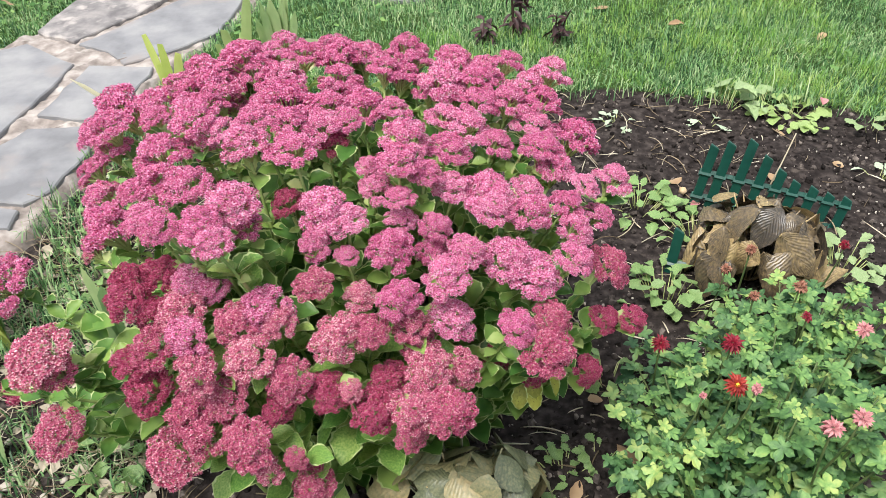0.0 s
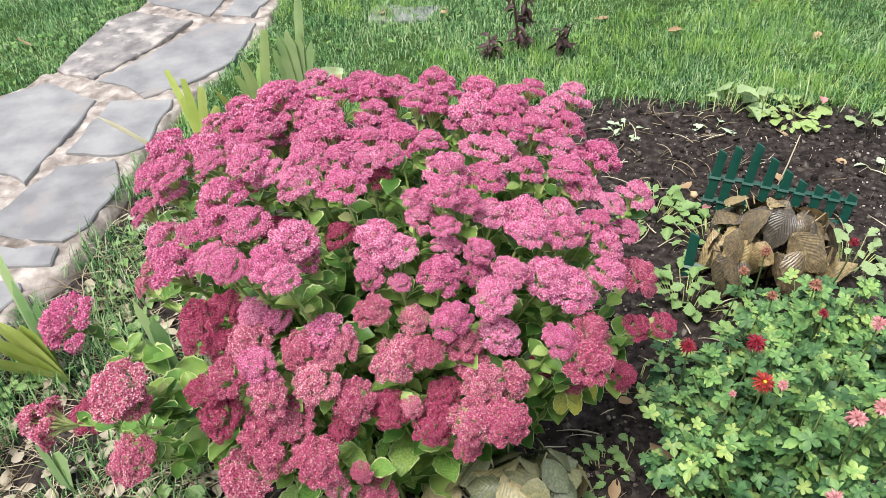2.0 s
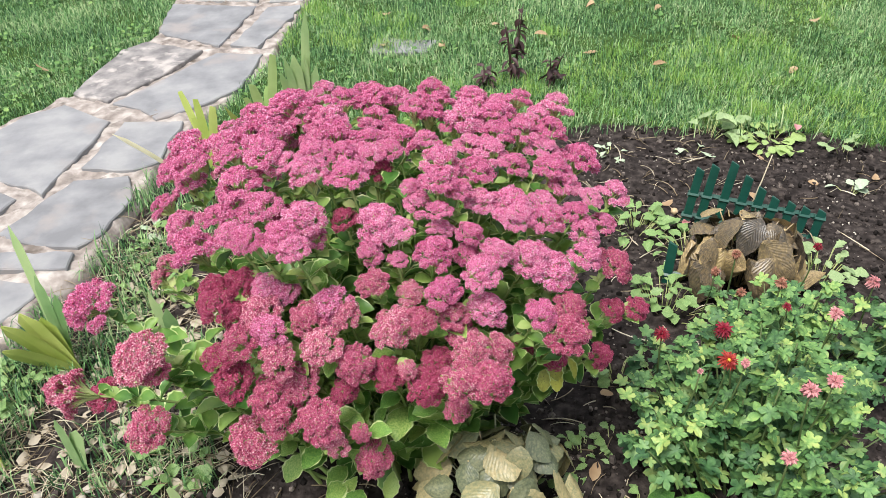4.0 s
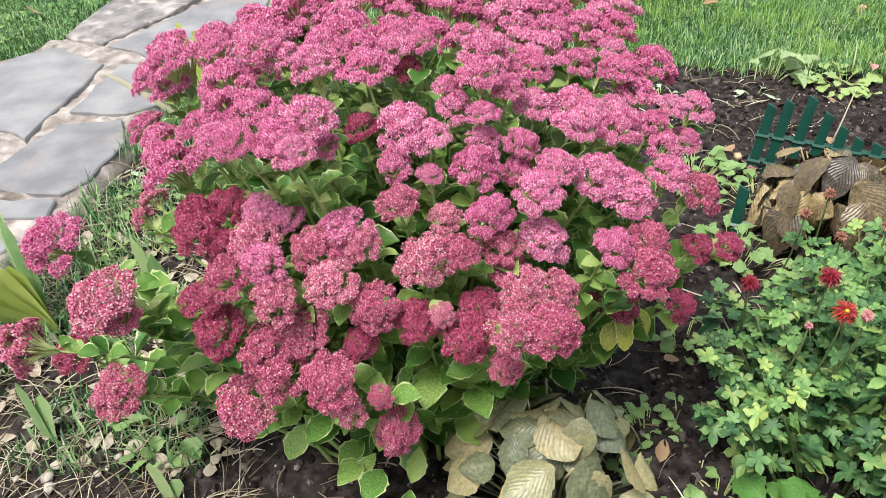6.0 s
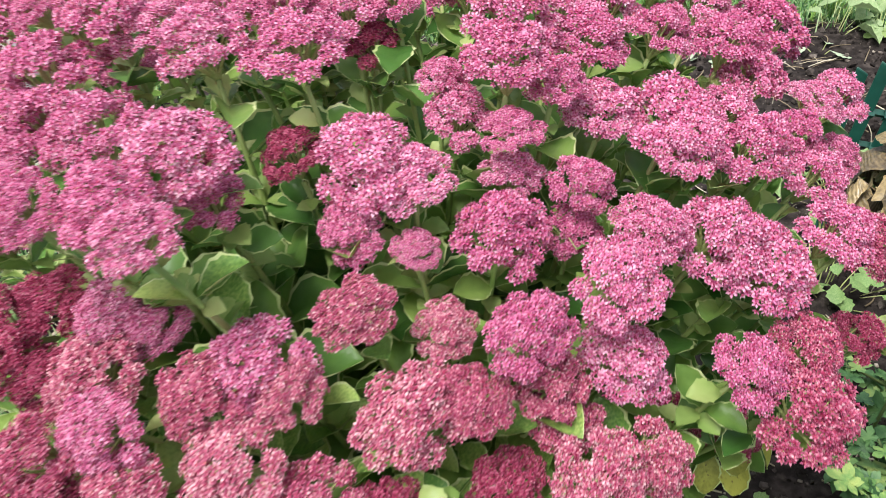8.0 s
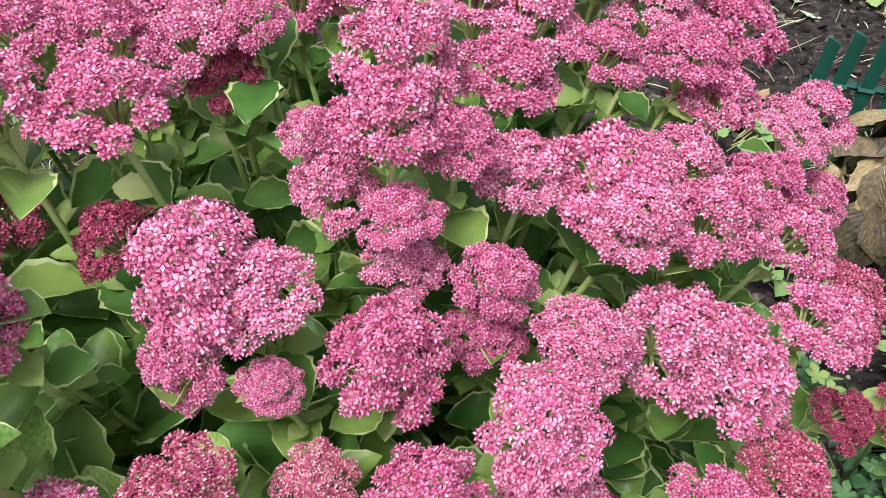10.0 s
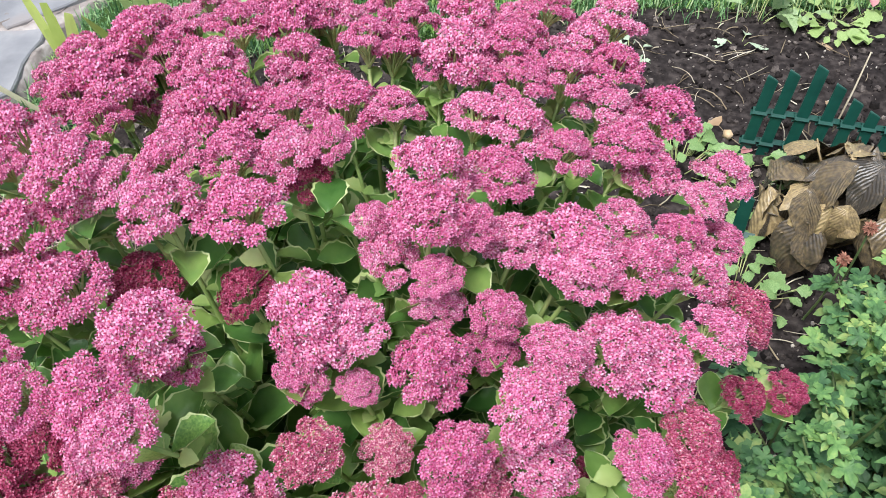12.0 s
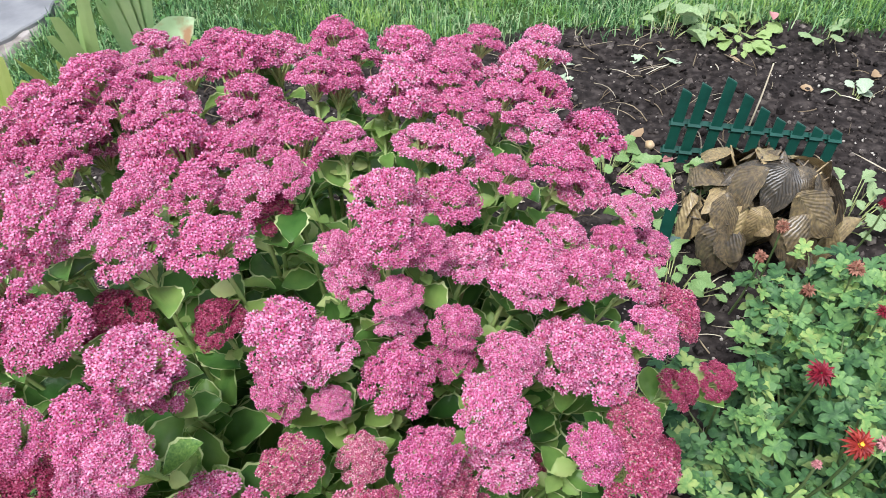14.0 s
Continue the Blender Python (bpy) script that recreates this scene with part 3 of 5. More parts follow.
# ---- the sedum ----
# flower heads by their place in the clump: x, y, z of the crown, radius, 1 for an old dark head
BACK_LEFT = [
    (-0.297, 1.388, 0.670, 0.043, 0), (-0.243, 1.392, 0.670, 0.028, 0), (-0.184, 1.379, 0.675, 0.034, 0), (-0.130, 1.403, 0.675, 0.041, 0),
    (-0.115, 1.330, 0.660, 0.032, 0), (-0.342, 1.327, 0.652, 0.047, 0), (-0.269, 1.352, 0.651, 0.029, 0), (-0.197, 1.306, 0.675, 0.036, 0),
    (-0.182, 1.219, 0.684, 0.047, 0), (-0.110, 1.204, 0.677, 0.036, 0), (-0.483, 1.259, 0.640, 0.047, 0), (-0.364, 1.153, 0.698, 0.038, 0),
]
UPPER_LEFT = [
    (-0.423, 1.116, 0.684, 0.032, 0), (-0.337, 1.084, 0.711, 0.023, 0), (-0.271, 1.069, 0.729, 0.037, 0), (-0.195, 1.094, 0.712, 0.033, 0),
    (-0.142, 1.099, 0.710, 0.030, 0), (-0.097, 1.105, 0.701, 0.030, 0), (-0.492, 1.184, 0.627, 0.032, 0), (-0.431, 1.116, 0.644, 0.034, 0),
    (-0.310, 1.020, 0.702, 0.040, 0), (-0.242, 1.066, 0.707, 0.029, 0), (-0.190, 1.023, 0.719, 0.032, 0), (-0.123, 1.026, 0.712, 0.033, 0),
]
MID_LEFT = [
    (-0.083, 1.105, 0.668, 0.028, 1), (-0.557, 1.245, 0.507, 0.033, 0), (-0.319, 1.002, 0.671, 0.033, 0), (-0.266, 0.977, 0.683, 0.035, 0),
    (-0.180, 0.908, 0.700, 0.034, 0), (-0.448, 1.068, 0.583, 0.034, 0), (-0.361, 1.018, 0.633, 0.026, 0), (-0.135, 1.002, 0.635, 0.029, 1),
    (-0.404, 0.984, 0.604, 0.040, 0), (-0.292, 0.898, 0.678, 0.025, 0), (-0.255, 0.856, 0.695, 0.027, 0), (-0.202, 0.859, 0.701, 0.029, 0),
]
BACK_RIGHT = [
    (-0.170, 0.922, 0.654, 0.024, 0), (-0.178, 0.832, 0.697, 0.028, 0), (-0.071, 0.940, 0.674, 0.035, 0), (-0.041, 0.939, 0.658, 0.028, 0),
    (-0.034, 1.323, 0.680, 0.032, 0), (0.014, 1.364, 0.675, 0.024, 0), (0.076, 1.367, 0.680, 0.042, 0), (0.128, 1.342, 0.675, 0.032, 0),
    (0.169, 1.372, 0.670, 0.031, 0), (0.243, 1.374, 0.660, 0.033, 0), (0.065, 1.288, 0.685, 0.037, 0), (0.117, 1.298, 0.680, 0.031, 0),
]
UPPER_RIGHT = [
    (0.036, 1.289, 0.659, 0.027, 0), (0.172, 1.263, 0.666, 0.031, 0), (0.223, 1.283, 0.655, 0.032, 0), (0.122, 1.248, 0.666, 0.031, 0),
    (-0.051, 1.207, 0.680, 0.038, 0), (-0.007, 1.191, 0.680, 0.026, 0), (-0.059, 1.104, 0.707, 0.026, 0), (0.033, 1.051, 0.722, 0.033, 0),
    (0.078, 1.181, 0.674, 0.029, 0), (0.114, 1.167, 0.673, 0.031, 0), (0.025, 1.010, 0.708, 0.031, 0), (0.090, 1.082, 0.683, 0.031, 0),
]
RIM_RIGHT = [
    (0.157, 1.130, 0.663, 0.030, 0), (0.208, 1.238, 0.636, 0.033, 0), (0.283, 1.272, 0.602, 0.045, 0), (0.223, 1.175, 0.633, 0.032, 0),
    (0.248, 1.173, 0.603, 0.032, 0), (0.348, 1.216, 0.551, 0.034, 0), (0.291, 1.125, 0.594, 0.027, 0), (-0.019, 1.038, 0.672, 0.021, 0),
    (-0.010, 1.021, 0.655, 0.027, 0), (0.060, 1.019, 0.680, 0.026, 0), (0.095, 1.031, 0.651, 0.027, 0), (0.148, 1.030, 0.650, 0.037, 0),
]
MID_RIGHT = [
    (0.207, 1.077, 0.614, 0.030, 0), (0.026, 0.981, 0.663, 0.021, 0), (0.029, 0.980, 0.630, 0.023, 0), (0.079, 0.961, 0.631, 0.026, 0),
    (0.153, 0.994, 0.641, 0.031, 0), (0.208, 1.015, 0.631, 0.032, 0), (0.264, 1.085, 0.593, 0.029, 0), (0.316, 1.118, 0.546, 0.026, 0),
    (0.278, 1.049, 0.572, 0.034, 0), (-0.082, 0.919, 0.627, 0.024, 0), (-0.036, 0.909, 0.616, 0.017, 0), (-0.069, 0.857, 0.614, 0.026, 0),
]
CENTRE = [
    (0.020, 0.921, 0.632, 0.033, 0), (0.070, 0.964, 0.591, 0.023, 0), (0.095, 0.889, 0.609, 0.030, 0), (0.039, 0.856, 0.599, 0.029, 0),
    (-0.016, 0.878, 0.574, 0.023, 0), (0.123, 0.935, 0.617, 0.024, 0), (0.180, 0.952, 0.595, 0.033, 0), (0.215, 0.952, 0.567, 0.035, 0),
    (0.273, 0.980, 0.574, 0.034, 0), (0.339, 1.060, 0.500, 0.033, 0), (0.107, 0.878, 0.547, 0.030, 0), (0.051, 0.857, 0.551, 0.028, 0),
]
LOW_RIGHT = [
    (-0.037, 0.820, 0.559, 0.037, 0), (0.006, 0.828, 0.561, 0.026, 0), (0.061, 0.855, 0.517, 0.027, 0), (0.195, 0.883, 0.533, 0.027, 0),
    (0.243, 0.907, 0.524, 0.032, 0), (0.234, 0.863, 0.508, 0.040, 0), (0.332, 0.998, 0.440, 0.027, 1), (0.373, 0.997, 0.440, 0.024, 1),
    (0.170, 0.926, 0.416, 0.026, 1), (0.224, 0.938, 0.382, 0.033, 1), (0.313, 0.959, 0.360, 0.028, 1), (0.079, 0.792, 0.532, 0.029, 0),
]
FRONT = [
    (0.124, 0.822, 0.504, 0.030, 0), (0.069, 0.741, 0.519, 0.033, 0), (0.113, 0.736, 0.517, 0.035, 0), (0.059, 0.762, 0.435, 0.022, 0),
    (0.022, 0.818, 0.478, 0.027, 1), (0.013, 0.764, 0.480, 0.029, 1), (-0.016, 0.772, 0.508, 0.016, 0), (-0.101, 0.774, 0.516, 0.031, 0),
    (-0.052, 0.788, 0.492, 0.030, 1), (-0.120, 0.777, 0.454, 0.024, 1), (-0.601, 1.269, 0.340, 0.032, 0), (-0.616, 1.245, 0.320, 0.025, 0),
]
FRONT_LEFT = [
    (-0.340, 0.893, 0.574, 0.039, 1), (-0.302, 0.907, 0.579, 0.028, 1), (-0.337, 0.856, 0.566, 0.028, 1), (-0.301, 0.856, 0.548, 0.030, 1),
    (-0.254, 0.883, 0.577, 0.029, 0), (-0.223, 0.886, 0.569, 0.026, 0), (-0.254, 0.843, 0.566, 0.031, 0), (-0.143, 0.837, 0.582, 0.035, 0),
    (-0.177, 0.825, 0.565, 0.030, 0), (-0.114, 0.824, 0.574, 0.024, 0), (-0.279, 0.799, 0.549, 0.030, 0), (-0.234, 0.800, 0.563, 0.030, 0),
]
LOW_LEFT = [
    (-0.327, 0.814, 0.494, 0.032, 1), (-0.312, 0.799, 0.458, 0.036, 1), (-0.218, 0.776, 0.532, 0.033, 0), (-0.151, 0.787, 0.547, 0.033, 0),
    (-0.198, 0.788, 0.468, 0.034, 0), (-0.249, 0.783, 0.445, 0.032, 0), (-0.291, 0.760, 0.355, 0.042, 0), (-0.229, 0.758, 0.420, 0.037, 0),
    (-0.163, 0.741, 0.429, 0.036, 0), (-0.146, 0.741, 0.375, 0.023, 0), (-0.099, 0.744, 0.393, 0.016, 0), (-0.083, 0.748, 0.322, 0.032, 0),
]
SPRAWLING = [
    (-0.676, 1.045, 0.412, 0.053, 0),
    (-0.469, 0.823, 0.494, 0.049, 0),
    (-0.499, 0.831, 0.307, 0.043, 0),
    (-0.664, 0.869, 0.359, 0.047, 0),
    (-0.666, 0.988, 0.222, 0.034, 1),
    (-0.449, 0.826, 0.452, 0.031, 0),
]
BACK_RIM = [
    (-0.007, 1.382, 0.693, 0.033, 0), (-0.299, 1.435, 0.647, 0.033, 0), (-0.466, 1.459, 0.564, 0.033, 0), (-0.312, 1.350, 0.587, 0.033, 0), (-0.126, 1.313, 0.641, 0.033, 0), (-0.112, 1.209, 0.622, 0.033, 0),
]
FAR_SIDE = [
    (-0.244, 1.481, 0.646, 0.034, 0), (-0.081, 1.425, 0.656, 0.034, 0), (0.205, 1.340, 0.647, 0.034, 0), (0.078, 1.281, 0.661, 0.034, 0),
    (-0.370, 1.307, 0.638, 0.034, 0), (-0.320, 1.251, 0.643, 0.034, 0), (-0.236, 1.352, 0.652, 0.034, 0), (-0.216, 1.248, 0.654, 0.034, 0),
    (-0.295, 1.115, 0.661, 0.034, 0), (-0.387, 1.398, 0.633, 0.034, 0), (-0.007, 1.340, 0.664, 0.034, 0),
]
OLD_PAIR = [
    (-0.247, 1.048, 0.605, 0.036, 1),
]
INFILL = [
    (-0.088, 1.309, 0.640, 0.034, 0), (-0.172, 1.285, 0.635, 0.032, 0), (-0.242, 1.325, 0.630, 0.034, 0), (-0.329, 1.400, 0.635, 0.036, 0),
    (-0.109, 1.444, 0.645, 0.034, 0), (-0.338, 1.467, 0.625, 0.034, 0), (-0.161, 1.480, 0.640, 0.032, 0), (-0.400, 1.240, 0.620, 0.034, 0),
]


def floret():
    """A star of five petals round a dark cone of carpels, radius 1."""
    V, F, MI = [], [], []
    for k in range(5):
        a = 2 * math.pi * k / 5
        c, s = math.cos(a), math.sin(a)
        n = len(V)
        for u, v, z in ((0.08, 0, 0.0), (0.55, 0.28, 0.20), (1.0, 0, 0.40), (0.55, -0.28, 0.20), (0.55, 0, 0.12)):
            V.append((u * c - v * s, u * s + v * c, z))
        F += [(n, n + 4, n + 1), (n + 4, n + 2, n + 1), (n, n + 3, n + 4), (n + 4, n + 3, n + 2)]
        MI += [0, 2, 0, 2]
    n = len(V)
    V += [(0.26 * math.cos(2.1 * k), 0.26 * math.sin(2.1 * k), 0.05) for k in range(3)] + [(0, 0, 0.62)]
    F += [(n, n + 1, n + 3), (n + 1, n + 2, n + 3), (n + 2, n, n + 3)]
    MI += [1] * 3
    return np.array(V), np.array(F), np.array(MI)


FLORET_V, FLORET_F, FLORET_M = floret()


def flower_head_mesh(seed, petal, carpel, tip):
    """A lumpy dome of small domes covered with florets, radius 1, crown at z = 0."""
    r = random.Random(seed)
    domes = [(0.0, 0.0, -0.30, 0.32)]
    for ring, cnt in ((0.40, 6), (0.80, 11)):
        for k in range(cnt):
            a = 2 * math.pi * (k + r.uniform(-0.25, 0.25)) / cnt + ring * 5
            d = ring * r.uniform(0.88, 1.12)
            domes.append((d * math.cos(a), d * math.sin(a), -0.30 - 0.92 * d * d + r.uniform(-0.14, 0.14), r.uniform(0.22, 0.29) if ring < 0.6 else r.uniform(0.18, 0.27)))
    mats = []
    for i, (x, y, z, rad) in enumerate(domes):
        for shell, cnt in ((1.0, int(40 * rad / 0.26)), (0.60, int(8 * rad / 0.26))):
            for k in range(cnt):
                u = 1 - 1.25 * (k + 0.5) / cnt
                a = 2.39996 * k + i
                q = math.sqrt(max(0, 1 - u * u))
                nrm = Vector((q * math.cos(a), q * math.sin(a), u))
                p = Vector((x, y, z)) + nrm * rad * shell
                if any((p - Vector((X, Y, Z))).length < R * 0.80 * shell for j, (X, Y, Z, R) in enumerate(domes) if j != i):
                    continue
                p += Vector((r.uniform(-1, 1), r.uniform(-1, 1), r.uniform(-1, 1))) * 0.045
                face = (nrm + Vector((0.35 * x, 0.35 * y, 0.30)) + 0.42 * Vector((r.uniform(-1, 1), r.uniform(-1, 1), r.uniform(-1, 1)))).normalized()
                mats.append(place(p, basis(face, r.uniform(0, 6.28)), r.uniform(0.084, 0.122)))
    V, F = batch(FLORET_V, FLORET_F, mats)
    me = bpy.data.meshes.new("flower_head")
    me.from_pydata(V.tolist(), [], F.tolist())
    me.materials.append(petal)
    me.materials.append(carpel)
    me.materials.append(tip)
    me.polygons.foreach_set("material_index", np.tile(FLORET_M, len(mats)).astype(np.int32))
    pieces = []
    for x, y, z, rad in domes:
        mid = Vector((x * 0.45, y * 0.45, -1.0))
        end = Vector((x, y, z + 0.05))
        pieces.append(tube(bez((0, 0, -1.75), mid, end, 4), [0.06, 0.045, 0.035, 0.03], 4))
        for k in range(5):
            a = r.uniform(0, 6.28)
            pieces.append(tube([end - Vector((0, 0, 0.1)), end + Vector((math.cos(a), math.sin(a), 0.25)) * rad * 0.75], [0.02, 0.014], 3))
    V, F = gather(pieces)
    st = bpy.data.meshes.new("stalk")
    st.from_pydata(V.tolist(), [], F.tolist())
    st.materials.append(STALK)
    st.polygons.foreach_set("use_smooth", np.ones(len(st.polygons), dtype=bool))
    return me, st


HEADS_FRESH = [flower_head_mesh(s, PETAL, CARPEL, PETAL_TIP) for s in range(6)]
HEADS_ROSE = [flower_head_mesh(40 + s, ROSE_PETAL, CARPEL, ROSE_TIP) for s in range(5)]
HEADS_OLD = [flower_head_mesh(20 + s, DARK_PETAL, DARK_CARPEL, DARK_TIP) for s in range(2)]


def sedum_leaf_mesh(seed, leafmat):
    r = random.Random(seed)
    V, F, MI, UV = blade_leaf(1.0, r.uniform(0.52, 0.70), 11, 0.58, 1.0, r.uniform(0.15, 0.55), r.uniform(-0.15, 0.3), 0.05, 0.11, seed)
    me = bpy.data.meshes.new("leaf")
    me.from_pydata(V.tolist(), [], F.tolist())
    me.materials.append(leafmat)
    me.materials.append(LEAF_RIM)
    me.polygons.foreach_set("material_index", np.array(MI, dtype=np.int32))
    me.polygons.foreach_set("use_smooth", np.ones(len(F), dtype=bool))
    return me, V, F, np.array(MI)


SEDUM_LEAVES = [sedum_leaf_mesh(60 + s, SEDUM_LEAF) for s in range(7)]
sedum = holder("sedum", -0.06, 1.08, 0.0)
tagged(sedum, "broad sedum clump with crowded pink flower heads and fleshy green leaves", "flowering plant")
SED = Vector((-0.06, 1.08, 0.0))


def crown_normal(x, y, z):
    """The way a head faces: out of the clump's dome, and upwards."""
    n = Vector(((x + 0.06) / 0.30, (y - 1.10) / 0.22, (z - 0.22) / 0.26))
    n.normalize()
    n = n + Vector((0, 0, 0.55))
    return n.normalized()


def leaf_pose(p, along, lift, size, r):
    """A leaf at p that points along (horizontal) and rises by lift radians."""
    a = math.atan2(along.y, along.x)
    m = Matrix.Rotation(a, 4, "Z") @ Matrix.Rotation(-lift, 4, "Y") @ Matrix.Rotation(r.uniform(-0.5, 0.5), 4, "X")
    return Matrix.Translation(p) @ m @ Matrix.Diagonal((size, size, size, 1))


leaf_jobs, bract_jobs = [], []


def sedum_stem(x, y, z, rad, old, sprawl, r):
    n = crown_normal(x, y, z) if not sprawl else Vector((-0.95, -0.15, 0.3) if x < -0.6 and y < 0.9 else (-0.15, -0.50, 0.80)).normalized()
    n = (n + 0.16 * Vector((r.uniform(-1, 1), r.uniform(-1, 1), r.uniform(-1, 1)))).normalized()
    p = Vector((x, y, z)) - SED + n * rad * 0.12
    mesh, stalk = r.choice(HEADS_OLD if old else HEADS_ROSE if r.random() < (0.60 - z) * 6 + (0.87 - y) * 3 + 0.35 else HEADS_FRESH)
    size = rad * r.uniform(0.86, 1.0) * (1.06 if y > 1.15 else 1.0)
    q = basis(n, r.uniform(0, 6.28))
    m = place(p, q, size)
    m = m @ Matrix.Diagonal((r.uniform(0.9, 1.15), r.uniform(0.9, 1.15), r.uniform(0.85, 1.15), 1))
    head = share("flower_head", mesh, m, sedum)
    s = new("stalk", stalk)
    s.parent = head
    foot = Vector((p.x * 0.32 + r.uniform(-0.03, 0.03), p.y * 0.32 + r.uniform(-0.03, 0.03), -0.01))
    joint = p - n * size * 1.7
    if sprawl:
        foot = Vector((-0.16 + r.uniform(-0.04, 0.04), -0.10 + r.uniform(-0.05, 0.05), 0.0))
        ctrl = Vector((foot.x * 0.6 + joint.x * 0.4, foot.y * 0.6 + joint.y * 0.4, max(0.10, joint.z * 0.75)))
    else:
        ctrl = Vector((foot.x + 0.45 * (joint.x - foot.x), foot.y + 0.45 * (joint.y - foot.y), joint.z * 0.62)) - n * 0.02
    ctrl = ctrl + Vector((r.uniform(-0.03, 0.03), r.uniform(-0.03, 0.03), 0.0))
    pts = bez(foot, ctrl, joint, 7)
    V, F = tube(pts, [0.0044, 0.0041, 0.0038, 0.0034, 0.0029, 0.0024, 0.0021], 6)
    link_mesh("stem", V, F, [STEM], sedum)
    for k in range(7):
        t = r.uniform(0.80, 0.99)
        i = min(5, int(t * 6))
        a = r.uniform(0, 6.28)
        bract_jobs.append(leaf_pose(pts[i].lerp(pts[i + 1], t * 6 - i), Vector((math.cos(a), math.sin(a), 0)), r.uniform(0.2, 1.1), r.uniform(0.014, 0.028), r))
    whorls = 6 if not sprawl else 8
    for k in range(whorls):
        t = 0.34 + 0.60 * k / (whorls - 1) + r.uniform(-0.03, 0.03)
        i = min(5, int(t * 6))
        base = pts[i].lerp(pts[i + 1], t * 6 - i)
        a0 = r.uniform(0, 6.28)
        for j in range(3 if t < 0.85 else 2):
            a = a0 + j * (2.09 if t < 0.85 else 3.14)
            sz = r.uniform(0.046, 0.076) * (1.0 if t < 0.8 else 0.7)
            leaf_jobs.append((leaf_pose(base, Vector((math.cos(a), math.sin(a), 0)), r.uniform(0.1, 0.9), sz, r), base.y + (0.25 if abs(base.x) > 0.3 else 0)))


rs = random.Random(5)
upright = BACK_LEFT + UPPER_LEFT + MID_LEFT + BACK_RIGHT + UPPER_RIGHT + RIM_RIGHT + MID_RIGHT + CENTRE + LOW_RIGHT + FRONT + FRONT_LEFT + LOW_LEFT + BACK_RIM + FAR_SIDE + OLD_PAIR + INFILL
for x, y, z, rad, old in upright:
    sedum_stem(x, y, z, rad, old, False, rs)
for x, y, z, rad, old in SPRAWLING:
    sedum_stem(x, y, z, rad, old, True, rs)
# low skirt of leaves round the foot of the clump
for k in range(170):
    a = rs.uniform(0, 6.28)
    d = rs.uniform(0.55, 1.0)
    p = Vector((0.34 * d * math.cos(a), 0.29 * d * math.sin(a), rs.uniform(0.10, 0.34) * (1.2 - 0.35 * d)))
    if (p.y < -0.12 and p.x > 0.02) or (p.y < 0.05 and p.x > 0.16):
        continue
    leaf_jobs.append((leaf_pose(p, Vector((math.cos(a), math.sin(a), 0)), rs.uniform(-0.6, 0.6), rs.uniform(0.045, 0.068), rs), p.y))
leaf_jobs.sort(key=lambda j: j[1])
# front leaves keep the sunlit green, the rest take the shaded copy
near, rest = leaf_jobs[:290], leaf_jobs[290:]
for k, (m, _) in enumerate(near):
    share("leaf", SEDUM_LEAVES[k % 7][0], m, sedum)
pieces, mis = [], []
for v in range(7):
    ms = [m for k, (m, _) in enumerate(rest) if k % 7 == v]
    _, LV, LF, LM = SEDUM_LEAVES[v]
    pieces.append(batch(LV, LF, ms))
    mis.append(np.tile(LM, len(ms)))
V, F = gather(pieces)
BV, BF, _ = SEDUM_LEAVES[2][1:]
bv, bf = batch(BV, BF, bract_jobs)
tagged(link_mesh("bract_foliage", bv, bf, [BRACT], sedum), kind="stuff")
tagged(link_mesh("foliage", V, F, [SEDUM_LEAF_SHADED, LEAF_RIM], sedum, np.concatenate(mis)), kind="stuff")

# ---- chrysanthemums ----
LOBED = [lobed_leaf(1.0, s) for s in range(6)]


def mesh_of(name, V, F, mats, mi=None, uv=None):
    ob = link_mesh(name, V, F, mats, None, mi, True, uv)
    me = ob.data
    bpy.data.objects.remove(ob)
    return me


LOBED_MESH = [mesh_of("leaf", v, f, [MUM_LEAF]) for v, f in LOBED]


def petal_ring(count, length, width, lift, droop, r):
    pieces = []
    for k in range(count):
        a = 2 * math.pi * k / count + r.uniform(-0.15, 0.15)
        L = length * r.uniform(0.8, 1.1)
        V = np.array([(0.1 * length, 0, 0), (L * 0.6, width, 0.05 * L), (L, 0, -droop * L), (L * 0.6, -width, 0.05 * L)])
        e = lift + r.uniform(-0.2, 0.2)
        ca, sa, ce, se = math.cos(a), math.sin(a), math.cos(e), math.sin(e)
        x = V[:, 0] * ce - V[:, 2] * se
        z = V[:, 0] * se + V[:, 2] * ce
        W = np.stack([x * ca - V[:, 1] * sa, x * sa + V[:, 1] * ca, z], 1)
        pieces.append((W, np.array([(0, 1, 2), (0, 2, 3)])))
    return pieces


def daisy(parent, loc, size, petal, label, facing, r, eye=True, closed=False):
    pieces = petal_ring(24, 1.0, 0.13, 0.05 if not closed else -0.7, 0.45, r) + petal_ring(20, 0.8, 0.12, 0.4 if not closed else 0.2, 0.2, r) + petal_ring(12, 0.55, 0.08, 0.9 if not closed else 0.9, 0.1, r)
    V, F = gather(pieces)
    ob = link_mesh("flower", V, F, [petal], parent, label=label)
    ob.matrix_basis = place(loc, basis(facing, r.uniform(0, 6)), size)
    foot = loc + Vector((r.uniform(-0.02, 0.02), 0.02, -0.16))
    V, F = tube(bez(foot, loc - Vector((0, 0, 0.07)), loc, 4), [0.0022, 0.002, 0.0018, 0.0016], 4)
    link_mesh("flower_stem", V, F, [MUM_STEM], parent)
    if eye:
        e = link_mesh("flower_eye", ICO_V * np.array([0.28, 0.28, 0.16]) + np.array([0, 0, 0.12]), ICO_F, [YELLOW_EYE], ob)
    return ob


